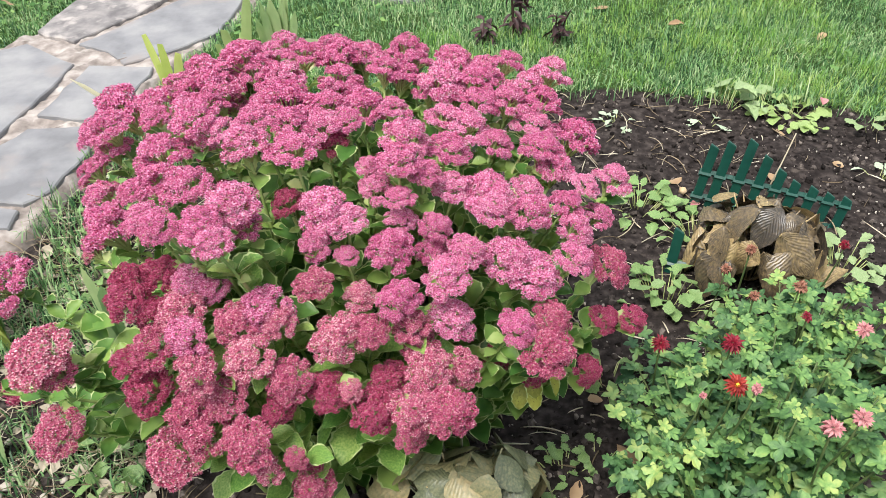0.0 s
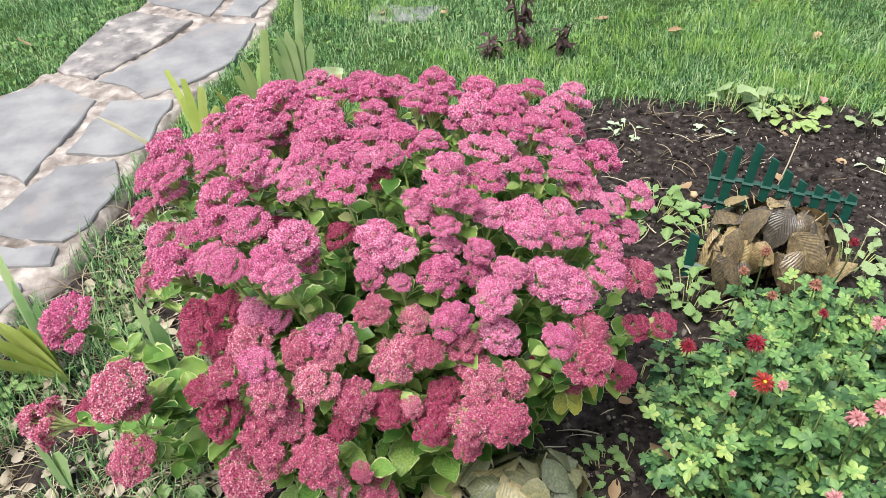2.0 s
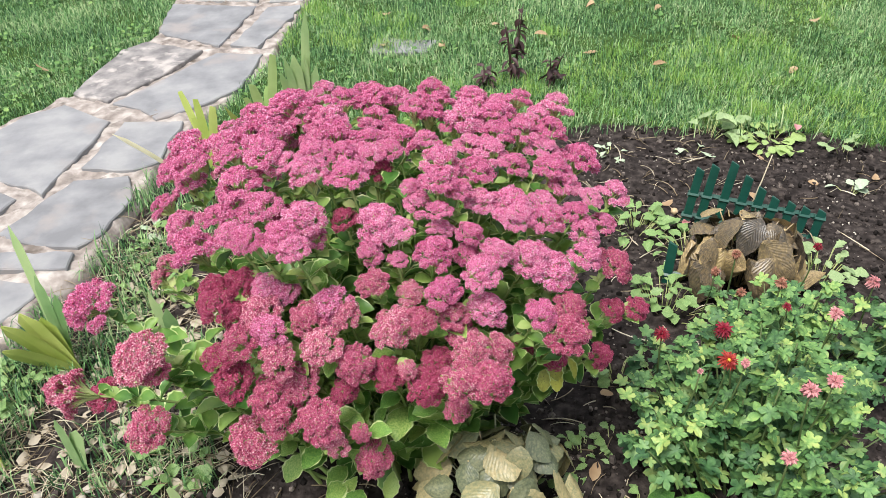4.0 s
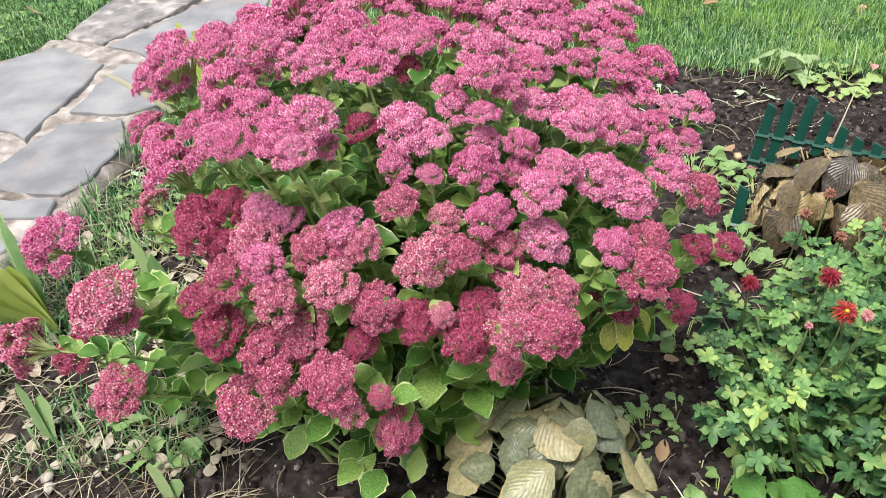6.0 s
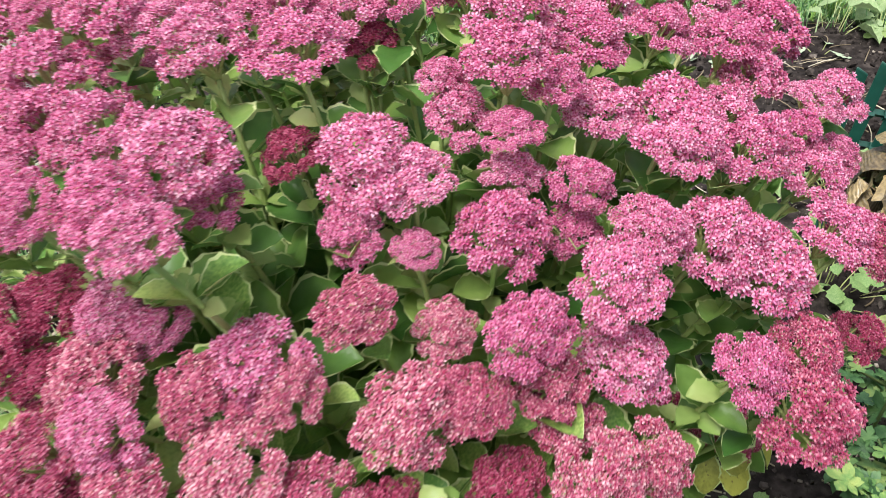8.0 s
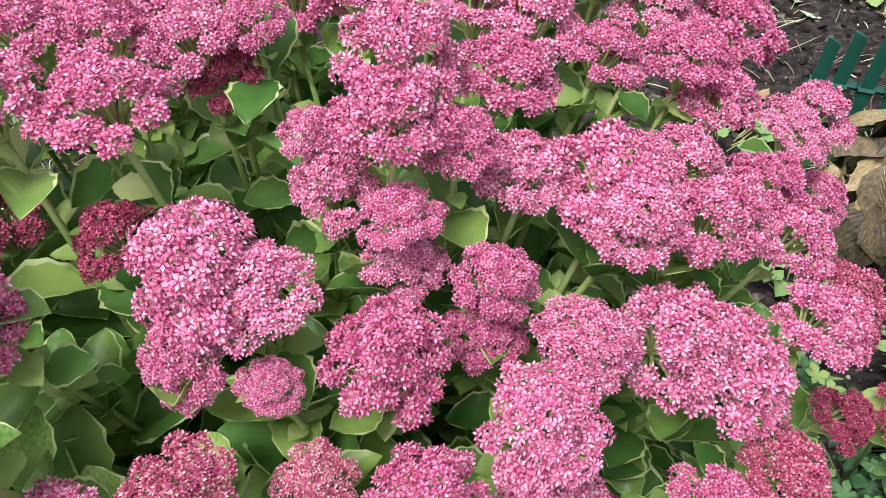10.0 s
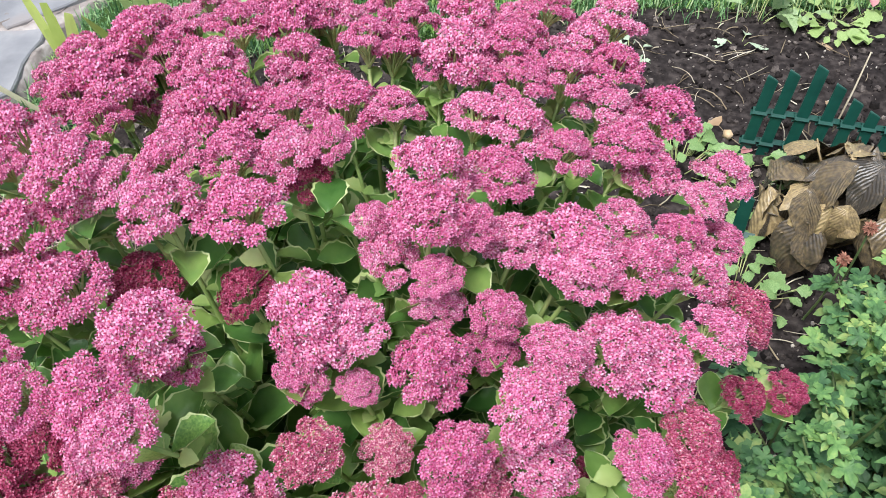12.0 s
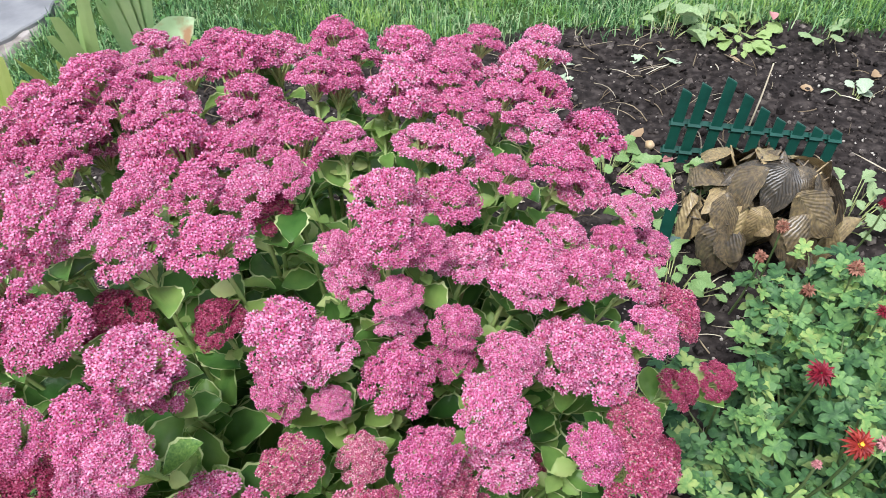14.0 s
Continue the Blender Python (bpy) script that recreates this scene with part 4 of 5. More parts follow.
def chrysanthemum(cx, cy, rx, ry, h, leaves, stems, seed, label, parts, gap=None):
    """A mound of lobed leaves on thin stems."""
    r = random.Random(seed)
    top = holder("chrysanthemum", cx, cy, 0)
    tagged(top, label, "flowering plant", group="chrysanthemums")
    jobs = []
    for k in range(stems):
        a, d = r.uniform(0, 6.28), math.sqrt(r.random())
        ex, ey = rx * d * math.cos(a), ry * d * math.sin(a)
        ez = h * (1 - 0.55 * d * d) * r.uniform(0.62, 1.06)
        if gap and math.hypot(ex + cx - gap[0], ey + cy - gap[1]) < gap[2]:
            continue
        pts = bez((ex * 0.5, ey * 0.5, 0), (ex * 0.75, ey * 0.75, ez * 0.6), (ex, ey, ez), 5)
        V, F = tube(pts, [0.003, 0.0027, 0.0024, 0.002, 0.0015], 4)
        link_mesh("stem", V, F, [MUM_STEM], top)
        per = leaves // stems
        for j in range(3):
            b = r.uniform(0, 6.28)
            jobs.append((leaf_pose(pts[4] - Vector((0, 0, 0.004 * j)), Vector((math.cos(b), math.sin(b), 0)), r.uniform(-0.2, 0.5), r.uniform(0.024, 0.044), r), ez))
        for j in range(per):
            t = 0.3 + 0.7 * (j + r.random()) / per
            i = min(3, int(t * 4))
            p = pts[i].lerp(pts[i + 1], t * 4 - i)
            b = r.uniform(0, 6.28)
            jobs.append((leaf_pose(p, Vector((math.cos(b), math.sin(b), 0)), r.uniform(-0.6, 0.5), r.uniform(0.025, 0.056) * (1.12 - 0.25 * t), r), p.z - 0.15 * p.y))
    # topmost leaves get the lit green, lower ones the painted-in shade
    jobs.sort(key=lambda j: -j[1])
    for k, (m, _) in enumerate(jobs[:parts]):
        share("leaf", LOBED_MESH[k % 6], m, top)
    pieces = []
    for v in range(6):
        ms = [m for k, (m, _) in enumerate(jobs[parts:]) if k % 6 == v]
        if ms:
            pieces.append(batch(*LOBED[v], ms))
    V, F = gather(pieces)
    tagged(link_mesh("foliage", V, F, [MUM_LEAF_SHADED], top), kind="stuff")
    return top


mum = chrysanthemum(0.61, 0.95, 0.27, 0.28, 0.36, 1050, 96, 3, "green chrysanthemum bush with lobed leaves and few red flowers", 290, (0.47, 0.77, 0.10))
mum_far = chrysanthemum(0.76, 1.26, 0.34, 0.17, 0.265, 520, 52, 4, "chrysanthemum bush with withered pink and brown flowers", 200)
rm = random.Random(8)
MUM = Vector((0.61, 0.95, 0))
FLOWERS = [
    (0.437, 1.084, 0.315, 0.017, RED_PETAL, "deep red double flower", False), (0.542, 1.058, 0.350, 0.018, RED_PETAL, "red and white striped flower", False),
    (0.515, 0.935, 0.390, 0.019, ORANGE_PETAL, "orange red flower with a yellow eye", True), (0.545, 0.935, 0.375, 0.012, PINK_PETAL, "faded apricot flower", False),
    (0.625, 0.854, 0.395, 0.020, PINK_PETAL, "drooping faded pink flower", False), (0.667, 0.870, 0.400, 0.020, PINK_PETAL, "drooping faded pink flower", False),
    (0.559, 0.732, 0.375, 0.017, PINK_PETAL, "drooping faded pink flower", False), (0.47, 0.93, 0.36, 0.008, PINK_PETAL, "pink bud", False),
    (0.76, 1.10, 0.345, 0.019, PINK_PETAL, "faded pink flower", False), (0.70, 1.17, 0.31, 0.011, RED_PETAL, "red bud", False),
]
for x, y, z, s, pm, lab, eye in FLOWERS:
    daisy(mum, Vector((x, y, z - (0.012 if pm is PINK_PETAL else 0.02))) - MUM, s * 1.02, pm, lab, Vector((rm.uniform(-0.3, 0.3), -0.45, 0.8)), rm, eye, closed=pm is PINK_PETAL)
for x, y, z, s, pm in [(0.60, 1.33, 0.255, 0.013, DRY_HEAD), (0.655, 1.38, 0.265, 0.014, DRY_HEAD), (0.72, 1.27, 0.27, 0.016, DRY_HEAD), (0.63, 1.24, 0.27, 0.013, DRY_HEAD), (0.84, 1.40, 0.27, 0.012, RED_PETAL), (0.90, 1.25, 0.29, 0.017, PINK_PETAL), (0.94, 1.21, 0.27, 0.012, RED_PETAL)]:
    daisy(mum_far, Vector((x - 0.76, y - 1.26, z)), s * 1.15, pm, "withered brown flower" if pm is DRY_HEAD else "faded flower", Vector((rm.uniform(-0.4, 0.4), -0.3, 0.8)), rm, False, closed=True)


# ---- plants with large wilted leaves ----
def leaf_mound(name, cx, cy, rx, ry, h, count, size, mat, label, category, seed, breadth, upturned, stray):
    """A mound of large ribbed leaves that lie over one another like slack scales, most of them hanging outwards."""
    r = random.Random(seed)
    top = holder(name, cx, cy, 0)
    tagged(top, label, category)
    meshes = []
    for s in range(9):
        V, F, MI, UV = blade_leaf(1.0, r.uniform(breadth - 0.08, breadth + 0.08), 19, r.uniform(0.42, 0.50), 0.35 if breadth < 0.7 else 0.85, r.uniform(-0.55, 0.1) if breadth < 0.7 else r.uniform(-0.32, -0.08), r.uniform(0.10, 0.50) if breadth < 0.7 else r.uniform(0.08, 0.3), 0.012, 0.0, seed + s)
        V[:, 2] += r.uniform(-0.10, 0.10) * np.sin(V[:, 0] * 4.0 + r.uniform(0, 6)) + r.uniform(-0.25, 0.25) * V[:, 1] * V[:, 0]
        meshes.append(mesh_of("leaf", V, F, [mat], None, UV))
    for k in range(count):
        u = (k + 0.5) / count
        a = 2.39996 * k + r.uniform(-0.4, 0.4)
        th = math.acos(1 - 0.97 * u)
        L = size * r.uniform(0.72, 1.2)
        mid = Vector((rx * math.sin(th) * math.cos(a), ry * math.sin(th) * math.sin(a), 0.03 + h * math.cos(th)))
        out = Vector((mid.x / rx ** 2, mid.y / ry ** 2, (mid.z - 0.03) / h ** 2 + 1.2)).normalized()
        down = Vector((math.cos(a), math.sin(a), -0.5 - 1.6 * u))
        along = (down - out * down.dot(out)).normalized()
        along = Matrix.Rotation(r.uniform(-stray, stray) + (math.pi if u > 0.3 and r.random() < upturned else 0.0), 3, out) @ along
        n = (out + Vector((r.uniform(-1, 1), r.uniform(-1, 1), r.uniform(-0.4, 0.8))) * (0.6 if u > 0.2 else 0.3)).normalized()
        along = (along - n * along.dot(n)).normalized()
        side = n.cross(along)
        rot = Matrix((along, side, n)).transposed()
        base = mid - along * L * 0.45 + out * r.uniform(-0.015, 0.03)
        base.z = max(base.z, 0.02)
        share("leaf", meshes[k % 9], place(base, rot, L), top)
        V, F = tube(bez((0.02 * math.cos(a), 0.02 * math.sin(a), 0), (base.x * 0.5, base.y * 0.5, base.z * 0.7), base, 4), [0.003, 0.0026, 0.0022, 0.0018], 4)
        link_mesh("stem", V, F, [mat], top)
    return top


leaf_mound("wilted_plant", 0.757, 1.61, 0.145, 0.130, 0.178, 60, 0.122, BROWN_LEAF, "frost-wilted plant with drooping brown ribbed leaves", "wilted plant", 31, 0.60, 0.06, 0.8)
leaf_mound("fading_plant", 0.120, 0.850, 0.140, 0.135, 0.235, 66, 0.084, HOSTA_LEAF, "fading plant with grey-green and buff ribbed leaves", "garden plant", 47, 0.80, 0.22, 0.8)


# ---- small green plastic fence ----
def fence_piece(name, a, b, tops, slope, z_rails, label):
    top = holder(name, a[0], a[1], 0)
    tagged(top, label, "garden fence", group="plastic fence pieces")
    ax = Vector((b[0] - a[0], b[1] - a[1], 0))
    L = ax.length
    ang = math.atan2(ax.y, ax.x)
    top.rotation_euler = Euler((radians(-5), slope, ang))
    for s, zt in tops:
        bm = bmesh.new()
        w, t = 0.0125, 0.004
        prof = [(-w, -0.02), (w, -0.02), (w, zt - 0.004), (-w, zt + 0.006)]
        fr = [bm.verts.new((x, -t, z)) for x, z in prof]
        bk = [bm.verts.new((x * 0.8, t, z)) for x, z in prof]
        bm.faces.new(fr)
        bm.faces.new(bk[::-1])
        for i in range(4):
            j = (i + 1) % 4
            bm.faces.new((fr[j], fr[i], bk[i], bk[j]))
        bmesh.ops.bevel(bm, geom=list(bm.edges), offset=0.0015, segments=1, affect="EDGES")
        me = bpy.data.meshes.new("picket")
        bm.to_mesh(me)
        bm.free()
        me.materials.append(FENCE)
        ob = new("picket", me)
        ob.parent = top
        ob.matrix_basis = Matrix.Translation((s, -0.006, 0))
    for z in z_rails:
        V, F = tube([(-0.012, 0.003, z), (L + 0.012, 0.003, z)], [0.008, 0.008], 4)
        link_mesh("rail", V, F, [FENCE], top, smooth=False)
        for s, zt in tops:
            V, F = tube([(s - 0.015, -0.004, z), (s + 0.015, -0.004, z)], [0.011, 0.011], 4)
            link_mesh("clip", V, F, [FENCE], top, smooth=False)
    return top


fence_piece("picket_fence", (0.675, 1.885), (1.02, 1.818), [(-0.001, 0.180), (0.036, 0.198), (0.084, 0.217), (0.132, 0.184), (0.176, 0.157), (0.218, 0.136), (0.264, 0.131), (0.306, 0.124), (0.348, 0.124)], 0.12, (0.100, 0.03), "small dark green plastic picket fence sunk aslant in the soil")
fence_piece("fence_stub", (0.565, 1.61), (0.592, 1.60), [(0.008, 0.125)], 0.03, (0.03,), "single dark green plastic fence picket")


# ---- irises, dark-leaved plant ----
def iris_fan(x, y, blades, label, mat, seed, category="iris"):
    r = random.Random(seed)
    top = holder("iris", x, y, 0)
    tagged(top, label, category, group="irises")
    blunt = 0.7 if "cut" in label else 0.12
    for (tx, ty, tz, w) in blades:
        w *= 1.15
        L = math.sqrt(tx * tx + ty * ty + tz * tz)
        side = Vector((tx, ty, tz)).cross(Vector((0.3, 1, 0.2))).normalized()
        V, F = [], []
        for i in range(8):
            s = i / 7
            c = Vector((tx * s, ty * s, tz * s)) + Vector((tx, ty, -L * 0.35)) * 0.25 * (s * s - s)
            ww = w * (0.75 + 0.5 * s * (1 - s)) * (1 if s < 0.86 else max(blunt, 1 - (s - 0.86) / 0.14 * 0.88))
            fold = side.cross(Vector((tx, ty, tz)).normalized()) * w * 0.05
            V += [c - side * ww, c + fold, c + side * ww, c - fold]
        for i in range(7):
            for k in range(4):
                a, b = i * 4 + k, i * 4 + (k + 1) % 4
                F.append((a, b, b + 4, a + 4))
        link_mesh("leaf", [tuple(v) for v in V], F, [mat], top, smooth=False)
    return top


iris_fan(-0.80, 2.17, [(-0.09, 0.08, 0.275, 0.017), (-0.025, 0.03, 0.27, 0.017), (0.045, -0.02, 0.268, 0.016), (0.09, -0.05, 0.22, 0.016), (-0.05, 0.04, 0.20, 0.014)], "iris clump with yellow-green cut blades", IRIS_YELLOW, 1)
iris_fan(-0.64, 2.33, [(-0.02, -0.05, 0.28, 0.021), (0.01, 0.03, 0.235, 0.024), (0.065, -0.05, 0.38, 0.017), (-0.06, -0.02, 0.22, 0.018)], "iris clump with light green cut blades", IRIS_PALE, 10)
iris_fan(-0.58, 2.12, [(-0.10, -0.07, 0.315, 0.015), (-0.03, -0.05, 0.29, 0.017)], "bent yellowing iris blade behind the flowers", IRIS_YELLOW, 11)
iris_fan(-0.515, 2.33, [(-0.03, -0.03, 0.36, 0.015), (0.0, -0.03, 0.37, 0.024), (0.057, -0.03, 0.51, 0.015), (0.035, -0.03, 0.37, 0.017), (0.07, -0.03, 0.335, 0.015), (-0.06, 0.0, 0.30, 0.018)], "iris clump with broad grey-green blades", IRIS, 2)
iris_fan(-0.91, 1.275, [(-0.09, 0.11, 0.35, 0.020), (-0.035, 0.05, 0.25, 0.018), (0.01, 0.03, 0.21, 0.015)], "iris fan with tall green blades browning at the tips", IRIS, 3)
iris_fan(-0.90, 1.26, [(-0.13, -0.03, 0.10, 0.046), (-0.12, -0.01, 0.16, 0.050), (-0.07, 0.0, 0.19, 0.046), (-0.03, 0.01, 0.17, 0.034)], "iris fan with broad yellow-green blades", IRIS_YELLOW, 9)
iris_fan(-0.95, 0.98, [(-0.05, 0.02, 0.24, 0.030), (0.0, 0.03, 0.16, 0.020)], "iris fan with yellowing blades", IRIS_YELLOW, 4)
iris_fan(-0.76, 0.97, [(-0.015, 0.01, 0.15, 0.014), (0.02, 0.01, 0.12, 0.018)], "short dark green iris shoot", IRIS, 5)
iris_fan(-0.60, 1.22, [(-0.04, 0.02, 0.27, 0.016), (0.0, 0.0, 0.24, 0.022), (-0.02, -0.02, 0.2, 0.014)], "iris shoot with dark green blades", IRIS, 6)
iris_fan(-0.50, 0.86, [(-0.01, 0.0, 0.10, 0.016), (0.03, 0.0, 0.06, 0.012)], "short iris shoot with an orange base", IRIS, 7)
# a single bent blade over the path
iris_fan(-0.84, 2.10, [(-0.30, 0.12, 0.14, 0.013)], "single pale dry iris blade over the path", PALE_BLADE, 8)


def broad_leaf(x, y, z, seed):
    """One large pale leaf on a stalk, scorched brown along a side."""
    top = holder("broad_leaved_plant", x, y, 0)
    tagged(top, "large pale green leaf with a scorched brown patch", "garden plant")
    V, F, MI, UV = blade_leaf(0.125, 0.088, 13, 0.5, 0.9, 0.25, 0.12, 0.0, 0.0, seed)
    ob = link_mesh("leaf", V, F, [SCORCHED], top)
    ob.matrix_basis = leaf_pose(Vector((-0.045, -0.01, z)), Vector((1.0, 0.15, 0)), 0.75, 1.0, random.Random(seed)) @ Matrix.Rotation(0.9, 4, "X")
    V, F = tube(bez((0, 0, 0), (-0.02, 0, z * 0.6), (-0.045, -0.01, z), 5), [0.0035] * 5, 5)
    link_mesh("stem", V, F, [STEM], top)


broad_leaf(-0.385, 2.17, 0.22, 12)


def dark_plant(x, y, stems, h, seed):
    r = random.Random(seed)
    top = holder("dark_leaved_plant", x, y, 0)
    tagged(top, "withering plant with purple-black stems and leaves", "garden plant", group="dark-leaved plants")
    for k in range(stems):
        a = r.uniform(0, 6.28)
        tip = Vector((0.05 * math.cos(a), 0.05 * math.sin(a), h * r.uniform(0.75, 1.05)))
        pts = bez((0.015 * math.cos(a), 0.015 * math.sin(a), 0), (tip.x * 0.4, tip.y * 0.4, tip.z * 0.6), tip, 6)
        V, F = tube(pts, [0.004, 0.0038, 0.0035, 0.003, 0.0025, 0.0015], 5)
        link_mesh("stem", V, F, [DARK_PLANT], top)
        for j in range(9):
            t = 0.15 + 0.8 * j / 9
            i = min(4, int(t * 5))
            p = pts[i].lerp(pts[i + 1], t * 5 - i)
            b = r.uniform(0, 6.28)
            V, F, MI, UV = blade_leaf(0.05 * (1.25 - 0.6 * t), 0.020, 5, 0.5, 1, 0.3, r.uniform(0.2, 0.6), 0, 0, j)
            ob = link_mesh("leaf", V, F, [DARK_PLANT], top)
            ob.matrix_basis = leaf_pose(p, Vector((math.cos(b), math.sin(b), 0)), r.uniform(-0.9, 0.7), 1.0, r)


dark_plant(0.20, 2.87, 4, 0.30, 1)
dark_plant(0.34, 2.84, 2, 0.13, 2)
dark_plant(0.08, 2.80, 2, 0.10, 3)


# ---- weeds ----
def weed(x, y, rad, count, size, mat, label, seed, height=0.05, name="weed"):
    r = random.Random(seed)
    top = holder(name, x, y, 0)
    tagged(top, label, "weed", group="weeds")
    for k in range(int(count * 1.7)):
        a, d = r.uniform(0, 6.28), rad * math.sqrt(r.random())
        p = Vector((d * math.cos(a), d * math.sin(a), 0.6 * height * (1 - 0.6 * (d / rad) ** 2) * r.uniform(0.4, 1.2) + 0.006))
        V, F, MI, UV = blade_leaf(1, r.uniform(0.6, 0.95), 9, 0.55, 1, r.uniform(-0.1, 0.4), r.uniform(0, 0.35), 0.13, 0, seed * 31 + k)
        ob = link_mesh("leaf", V, F, [mat], top)
        ob.matrix_basis = leaf_pose(p, Vector((math.cos(a + r.uniform(-1, 1)), math.sin(a + r.uniform(-1, 1)), 0)), r.uniform(-0.3, 0.5), size * r.uniform(0.45, 1.0), r)
        V, F = tube([(p.x * 0.6, p.y * 0.6, 0), p], [0.0014, 0.001], 3)
        link_mesh("stem", V, F, [STALK], top)


weed(0.785, 2.295, 0.035, 2, 0.09, WHITE_WEED, "pale silvery lobed weed leaf lying on the soil", 1, 0.02)
weed(0.85, 2.41, 0.06, 5, 0.085, PALE_WEED, "grey-green weed with large leaves at the lawn edge", 2, 0.11)
weed(1.05, 2.37, 0.11, 26, 0.052, BRIGHT_WEED, "bright yellow-green weed patch at the lawn edge", 3, 0.025)
weed(0.97, 2.42, 0.06, 4, 0.06, PALE_WEED, "pale green weed at the lawn edge", 4, 0.07)
weed(1.265, 2.30, 0.05, 4, 0.06, PALE_WEED, "small grey-green weed on the soil", 5, 0.05)
weed(1.47, 2.16, 0.05, 5, 0.06, BRIGHT_WEED, "light green weed on the soil", 30, 0.05)
weed(1.20, 2.03, 0.05, 4, 0.06, WHITE_WEED, "shrivelled pale weed leaf on the soil", 31, 0.02)
weed(0.51, 2.27, 0.05, 9, 0.035, WHITE_WEED, "small silvery weed on the soil", 6, 0.04)
weed(0.53, 1.86, 0.09, 22, 0.045, WEED, "tuft of narrow weeds", 7, 0.07)
weed(0.66, 1.74, 0.10, 20, 0.035, WEED, "low ground weeds by the fence", 8, 0.06)
weed(0.55, 1.50, 0.10, 22, 0.042, WEED, "bindweed leaves by the wilted plant", 9, 0.10)
weed(0.98, 1.64, 0.08, 18, 0.05, PALE_WEED, "bright green weed beside the wilted plant", 10, 0.12)
weed(0.78, 1.79, 0.07, 12, 0.035, WEED, "low weeds in front of the fence", 11, 0.08)
weed(0.30, 1.02, 0.06, 12, 0.03, WEED, "small weed on dark soil", 12, 0.05)
weed(0.34, 0.84, 0.045, 12, 0.032, WEED, "small weed with rounded leaves on dark soil", 13, 0.05)
weed(0.42, 0.78, 0.06, 14, 0.032, WEED, "small green weed beside the chrysanthemums", 14, 0.08)
weed(0.475, 0.775, 0.085, 9, 0.078, STRAWBERRY, "strawberry plant with broad toothed leaves", 15, 0.17, "strawberry_plant")
weed(-0.07, 0.70, 0.03, 9, 0.025, WEED, "tiny weed seedling on the soil", 16, 0.03)
weed(-0.86, 1.78, 0.10, 22, 0.03, WEED, "low green weeds beside the path", 17, 0.04)
weed(-0.90, 1.85, 0.03, 4, 0.055, WHITE_WEED, "pale grey-green leaf beside the path", 18, 0.02)
weed(-0.80, 1.55, 0.12, 26, 0.035, WEED, "low green weeds beside the path", 19, 0.05)
weed(-1.0, 0.95, 0.08, 16, 0.04, WEED, "low green weeds by the irises", 20, 0.05)
weed(-1.02, 1.22, 0.09, 18, 0.04, WEED, "low green weeds by the irises", 21, 0.05)
weed(0.24, 0.95, 0.05, 8, 0.028, WEED, "small weed on dark soil", 24, 0.05)
weed(0.36, 1.04, 0.05, 9, 0.028, WEED, "small weed seedlings on dark soil", 25, 0.05)
weed(0.40, 0.90, 0.05, 9, 0.026, WEED, "small weed seedlings on dark soil", 26, 0.05)
weed(0.31, 0.74, 0.04, 7, 0.03, WEED, "small weed on dark soil", 27, 0.05)
weed(-0.30, 0.70, 0.05, 7, 0.024, WEED, "tiny weed seedlings on the soil", 28, 0.03)
weed(0.40, 1.25, 0.06, 14, 0.034, WEED, "low weeds between the flowering plants", 29, 0.07)
YELLOWED = sedum_leaf_mesh(91, OLIVE_LEAF)[0]
for x, y, z, a in [(0.215, 0.955, 0.36, -1.2), (0.24, 0.965, 0.35, -0.7), (0.23, 0.95, 0.34, -1.9), (0.20, 0.955, 0.335, -1.5)]:
    share("yellowed_leaf", YELLOWED, leaf_pose(Vector((x, y, z)) - SED, Vector((math.cos(a), math.sin(a), 0)), -0.9, 0.050, rs), sedum)
weed(-0.55, 1.02, 0.10, 12, 0.05, WEED, "pale weed leaves among straw", 22, 0.06)

# grass tufts in the weedy corner beside the path
x, y = rng.uniform(-1.12, -0.25, 10500), rng.uniform(0.90, 2.35, 10500)
ok = ~on_path(x, y, -0.01) & (value_noise(x * 7, y * 7, 31) > 0.42) & (x < -0.42 - 0.25 * (y - 0.8))
grass("weedy_grass", np.stack([x[ok], y[ok], 0 * x[ok]], 1), (0.03, 0.09), 0.0017, "thin green grass among straw", 1.0)
x, y = rng.uniform(-1.4, 2.2, 3000), rng.uniform(2.2, 2.7, 3000)
ok = (abs(y - lawn_edge(x) + 0.02) < 0.05) & ~on_path(x, y, 0)
grass("edge_grass", np.stack([x[ok], y[ok], 0 * x[ok]], 1), (0.05, 0.12), 0.0016, "long grass along the lawn edge", 1.2)


def litter(name, count, region, length, mat, label, keep, curve=0.25, flat=True, rad=0.0012):
    pieces = []
    r = random.Random(len(name) * 13 + count)
    while len(pieces) < count:
        x, y = r.uniform(region[0], region[1]), r.uniform(region[2], region[3])
        if not keep(x, y):
            continue
        L, a = r.uniform(*length), r.uniform(0, 6.28)
        z = float(soil_height(np.array(x), np.array(y))) + 0.006
        d, s = Vector((math.cos(a), math.sin(a), 0)), Vector((-math.sin(a), math.cos(a), 0))
        b = Vector((x, y, z))
        e = b + d * L + Vector((0, 0, r.uniform(-0.3, 0.6) * L * 0.4))
        c = b + d * L * 0.5 + s * L * r.uniform(-curve, curve) + Vector((0, 0, r.uniform(0.0, 0.25) * L))
        e.z = max(e.z, z)
        q = rad * r.uniform(0.6, 1.6)
        pieces.append(tube(bez(b, c, e, 5), [q, q, q, q * 0.8, q * 0.5], 3))
    V, F = gather(pieces)
    return tagged(link_mesh(name, V, F, [mat]), label, "plant litter", kind="stuff")


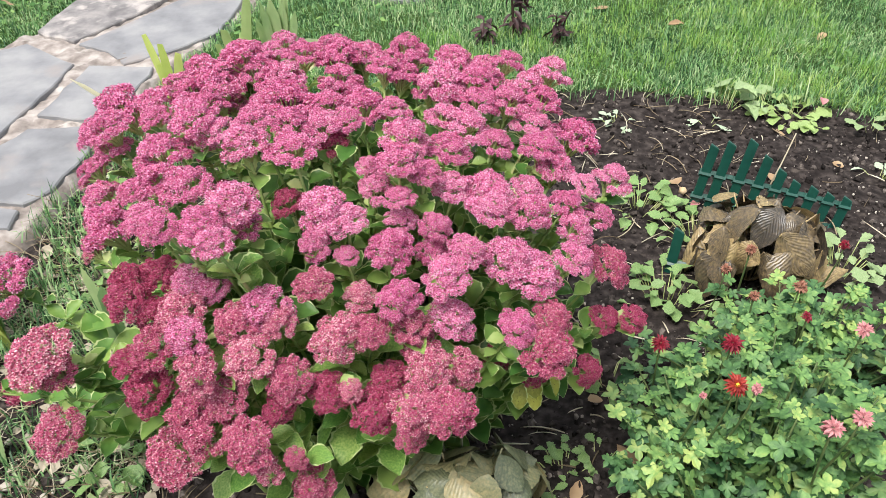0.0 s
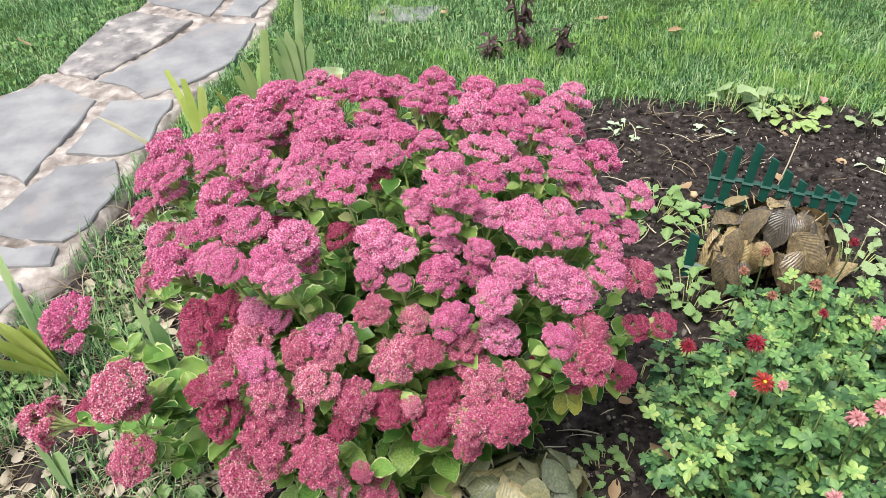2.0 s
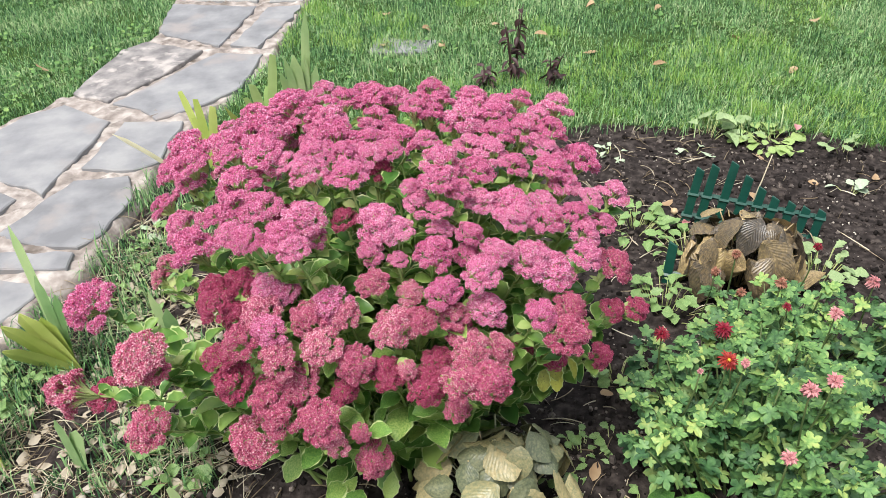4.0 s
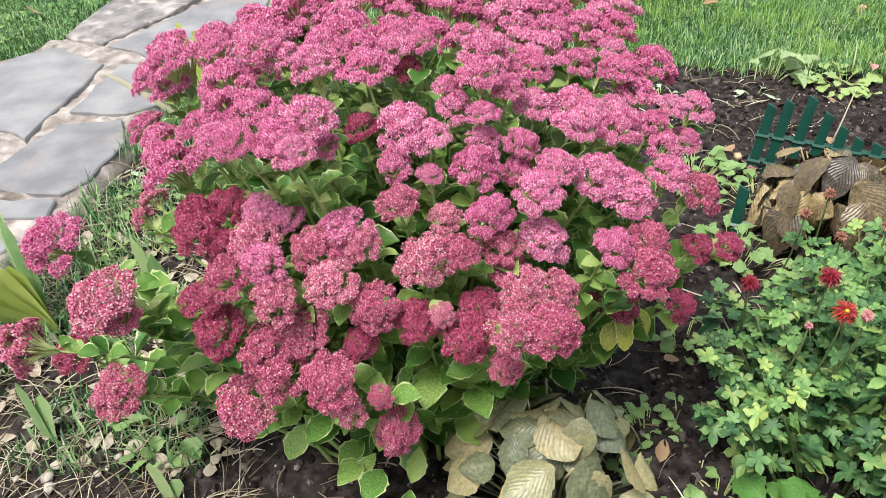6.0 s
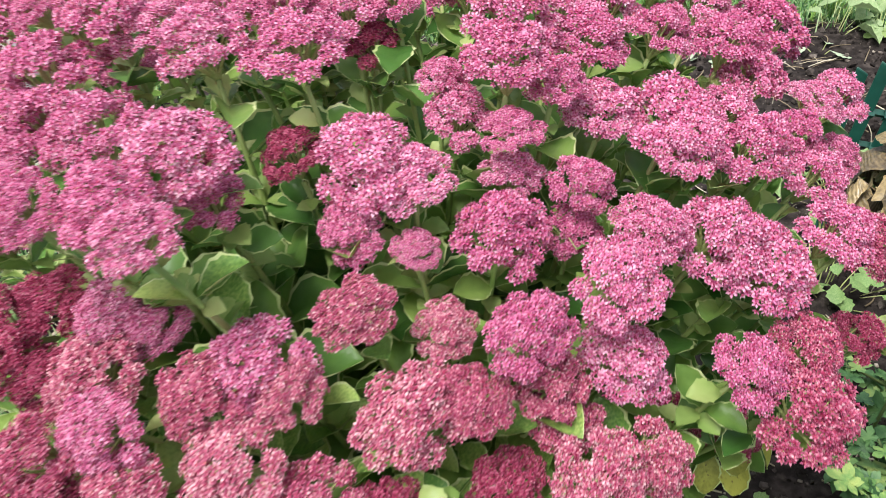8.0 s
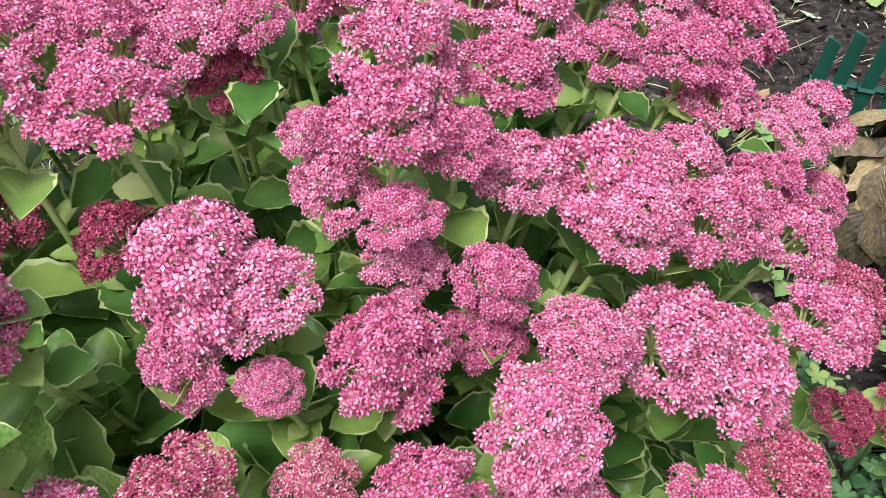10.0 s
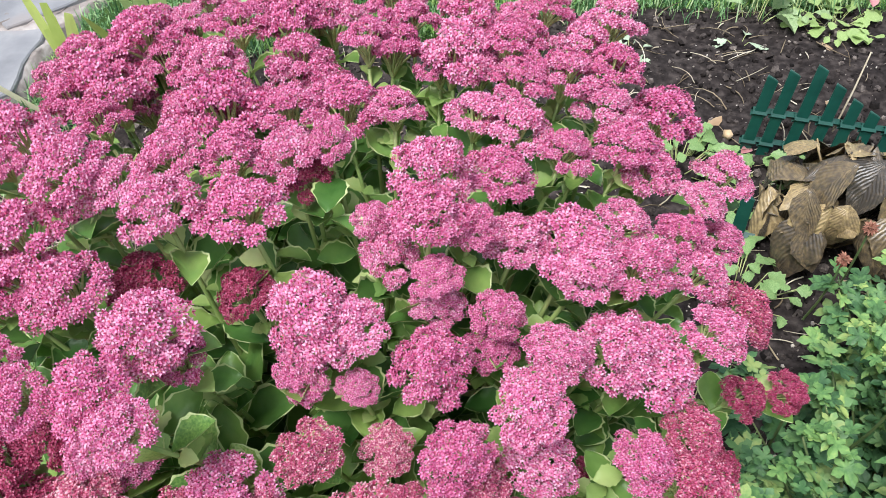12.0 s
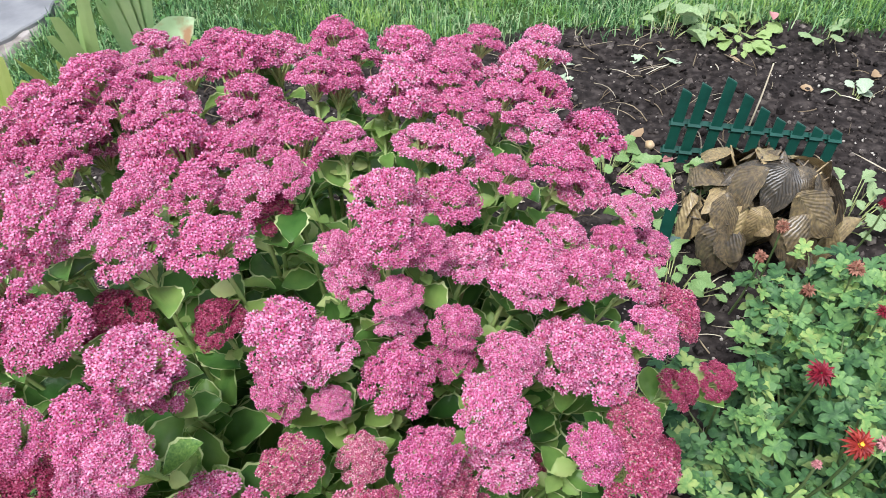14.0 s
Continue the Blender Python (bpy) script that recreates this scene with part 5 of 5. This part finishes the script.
litter("straw", 1700, (-1.1, -0.2, 0.6, 2.0), (0.03, 0.13), STRAW, "dry straw and dead stems on the soil", lambda x, y: in_bed(x, y) and x < -0.35 - 0.2 * (y - 0.8), rad=0.0009)
litter("dead_stems", 620, (-0.6, 0.9, 0.55, 2.4), (0.02, 0.09), STRAW, "thin dead stems scattered on the soil", in_bed)
litter("lawn_edge_straw", 90, (0.3, 1.9, 1.7, 2.5), (0.03, 0.11), STRAW, "dry stalks on the bare soil", in_bed)


def dry_leaves(places, mat, label, size, seed, cat="fallen leaf"):
    r = random.Random(seed)
    for x, y in places:
        V, F, MI, UV = blade_leaf(size * r.uniform(0.7, 1.2), size * r.uniform(0.5, 0.8), 7, 0.45, 1, r.uniform(-0.4, 0.5), r.uniform(-0.3, 0.4), 0.06, 0, seed + int(1000 * x) % 97)
        z = 0.03 if is_turf(np.array(x), np.array(y)) else float(soil_height(np.array(x), np.array(y))) + 0.010
        ob = link_mesh("fallen_leaf", V, F, [mat])
        ob.matrix_basis = Matrix.Translation((x, y, z)) @ Euler((r.uniform(-0.4, 0.4), r.uniform(-0.3, 0.3), r.uniform(0, 6.28))).to_matrix().to_4x4()
        tagged(ob, label, cat, group="fallen leaves")


dry_leaves([(-0.2, 3.4), (-0.35, 3.2), (-0.1, 3.25), (0.12, 3.45), (0.9, 3.6), (1.15, 3.2), (1.5, 3.4), (0.55, 3.1), (0.75, 2.95), (1.75, 3.7), (0.6, 3.65), (0.3, 3.3), (1.3, 2.9), (-0.4, 3.6), (0.22, 2.95), (-1.75, 3.0), (-1.9, 2.6)], DRY_LEAF, "dry tan leaf fallen on the lawn", 0.055, 5)
dry_leaves([(0.98, 2.27), (1.12, 2.08), (0.66, 2.0), (0.9, 2.02), (1.3, 2.1), (0.44, 1.05), (0.31, 0.95), (0.22, 1.0), (0.38, 1.2)], DRY_LEAF, "dry brown leaf on the soil", 0.045, 9)
rl = random.Random(77)
dry_leaves([(rl.uniform(-0.95, -0.42), rl.uniform(0.90, 1.6)) for k in range(240)], BLEACHED, "bleached dry leaf among straw", 0.033, 15)

# ---- small things on the soil ----
bulb = link_mesh("onion_bulb", ICO_V * 0.016 * np.array([1, 1, 0.85]), ICO_F, [BULB])
bulb.location = (0.655, 1.925, 0.016)
tagged(bulb, "small tan onion bulb lying on the soil", "bulb")
V, F, MI, UV = blade_leaf(0.035, 0.02, 6, 0.5, 1, 0.3, 0.1, 0, 0, 3)
pet = link_mesh("fallen_petal", V, F, [PINK_PETAL])
pet.matrix_basis = pose(0.66, 1.86, 0.014, 5, 0, 30)
tagged(pet, "single pink petal lying on the soil", "petal")
pet2 = link_mesh("fallen_petal", V * 1.3, F, [PINK_PETAL])
pet2.matrix_basis = pose(1.13, 2.36, 0.045, 8, -5, 70)
tagged(pet2, "pale pink petal caught on weeds", "petal")
stick = link_mesh("pale_stick", *tube([(0.845, 1.87, 0.05), (0.875, 1.90, 0.13), (0.90, 1.93, 0.20)], [0.0022, 0.002, 0.0015], 5), [STRAW])
tagged(stick, "thin pale stick leaning on the fence", "stick")

rp = random.Random(61)
for k in range(22):
    x, y, s = rp.uniform(-0.92, -0.52), rp.uniform(0.80, 1.02), rp.uniform(0.007, 0.015)
    stone = link_mesh("stone", ICO_V * s * np.array([rp.uniform(0.9, 1.4), 1.0, 0.7]) * (1 + 0.12 * np.sin(7 * ICO_V[:, ::-1] + k)), ICO_F, [PEBBLE])
    stone.matrix_basis = pose(x, y, float(soil_height(np.array(x), np.array(y))) + s * 0.5, 0, 0, rp.uniform(0, 180))
    tagged(stone, "pale rounded stone lying among dry straw", "stone", group="stones in the bed")
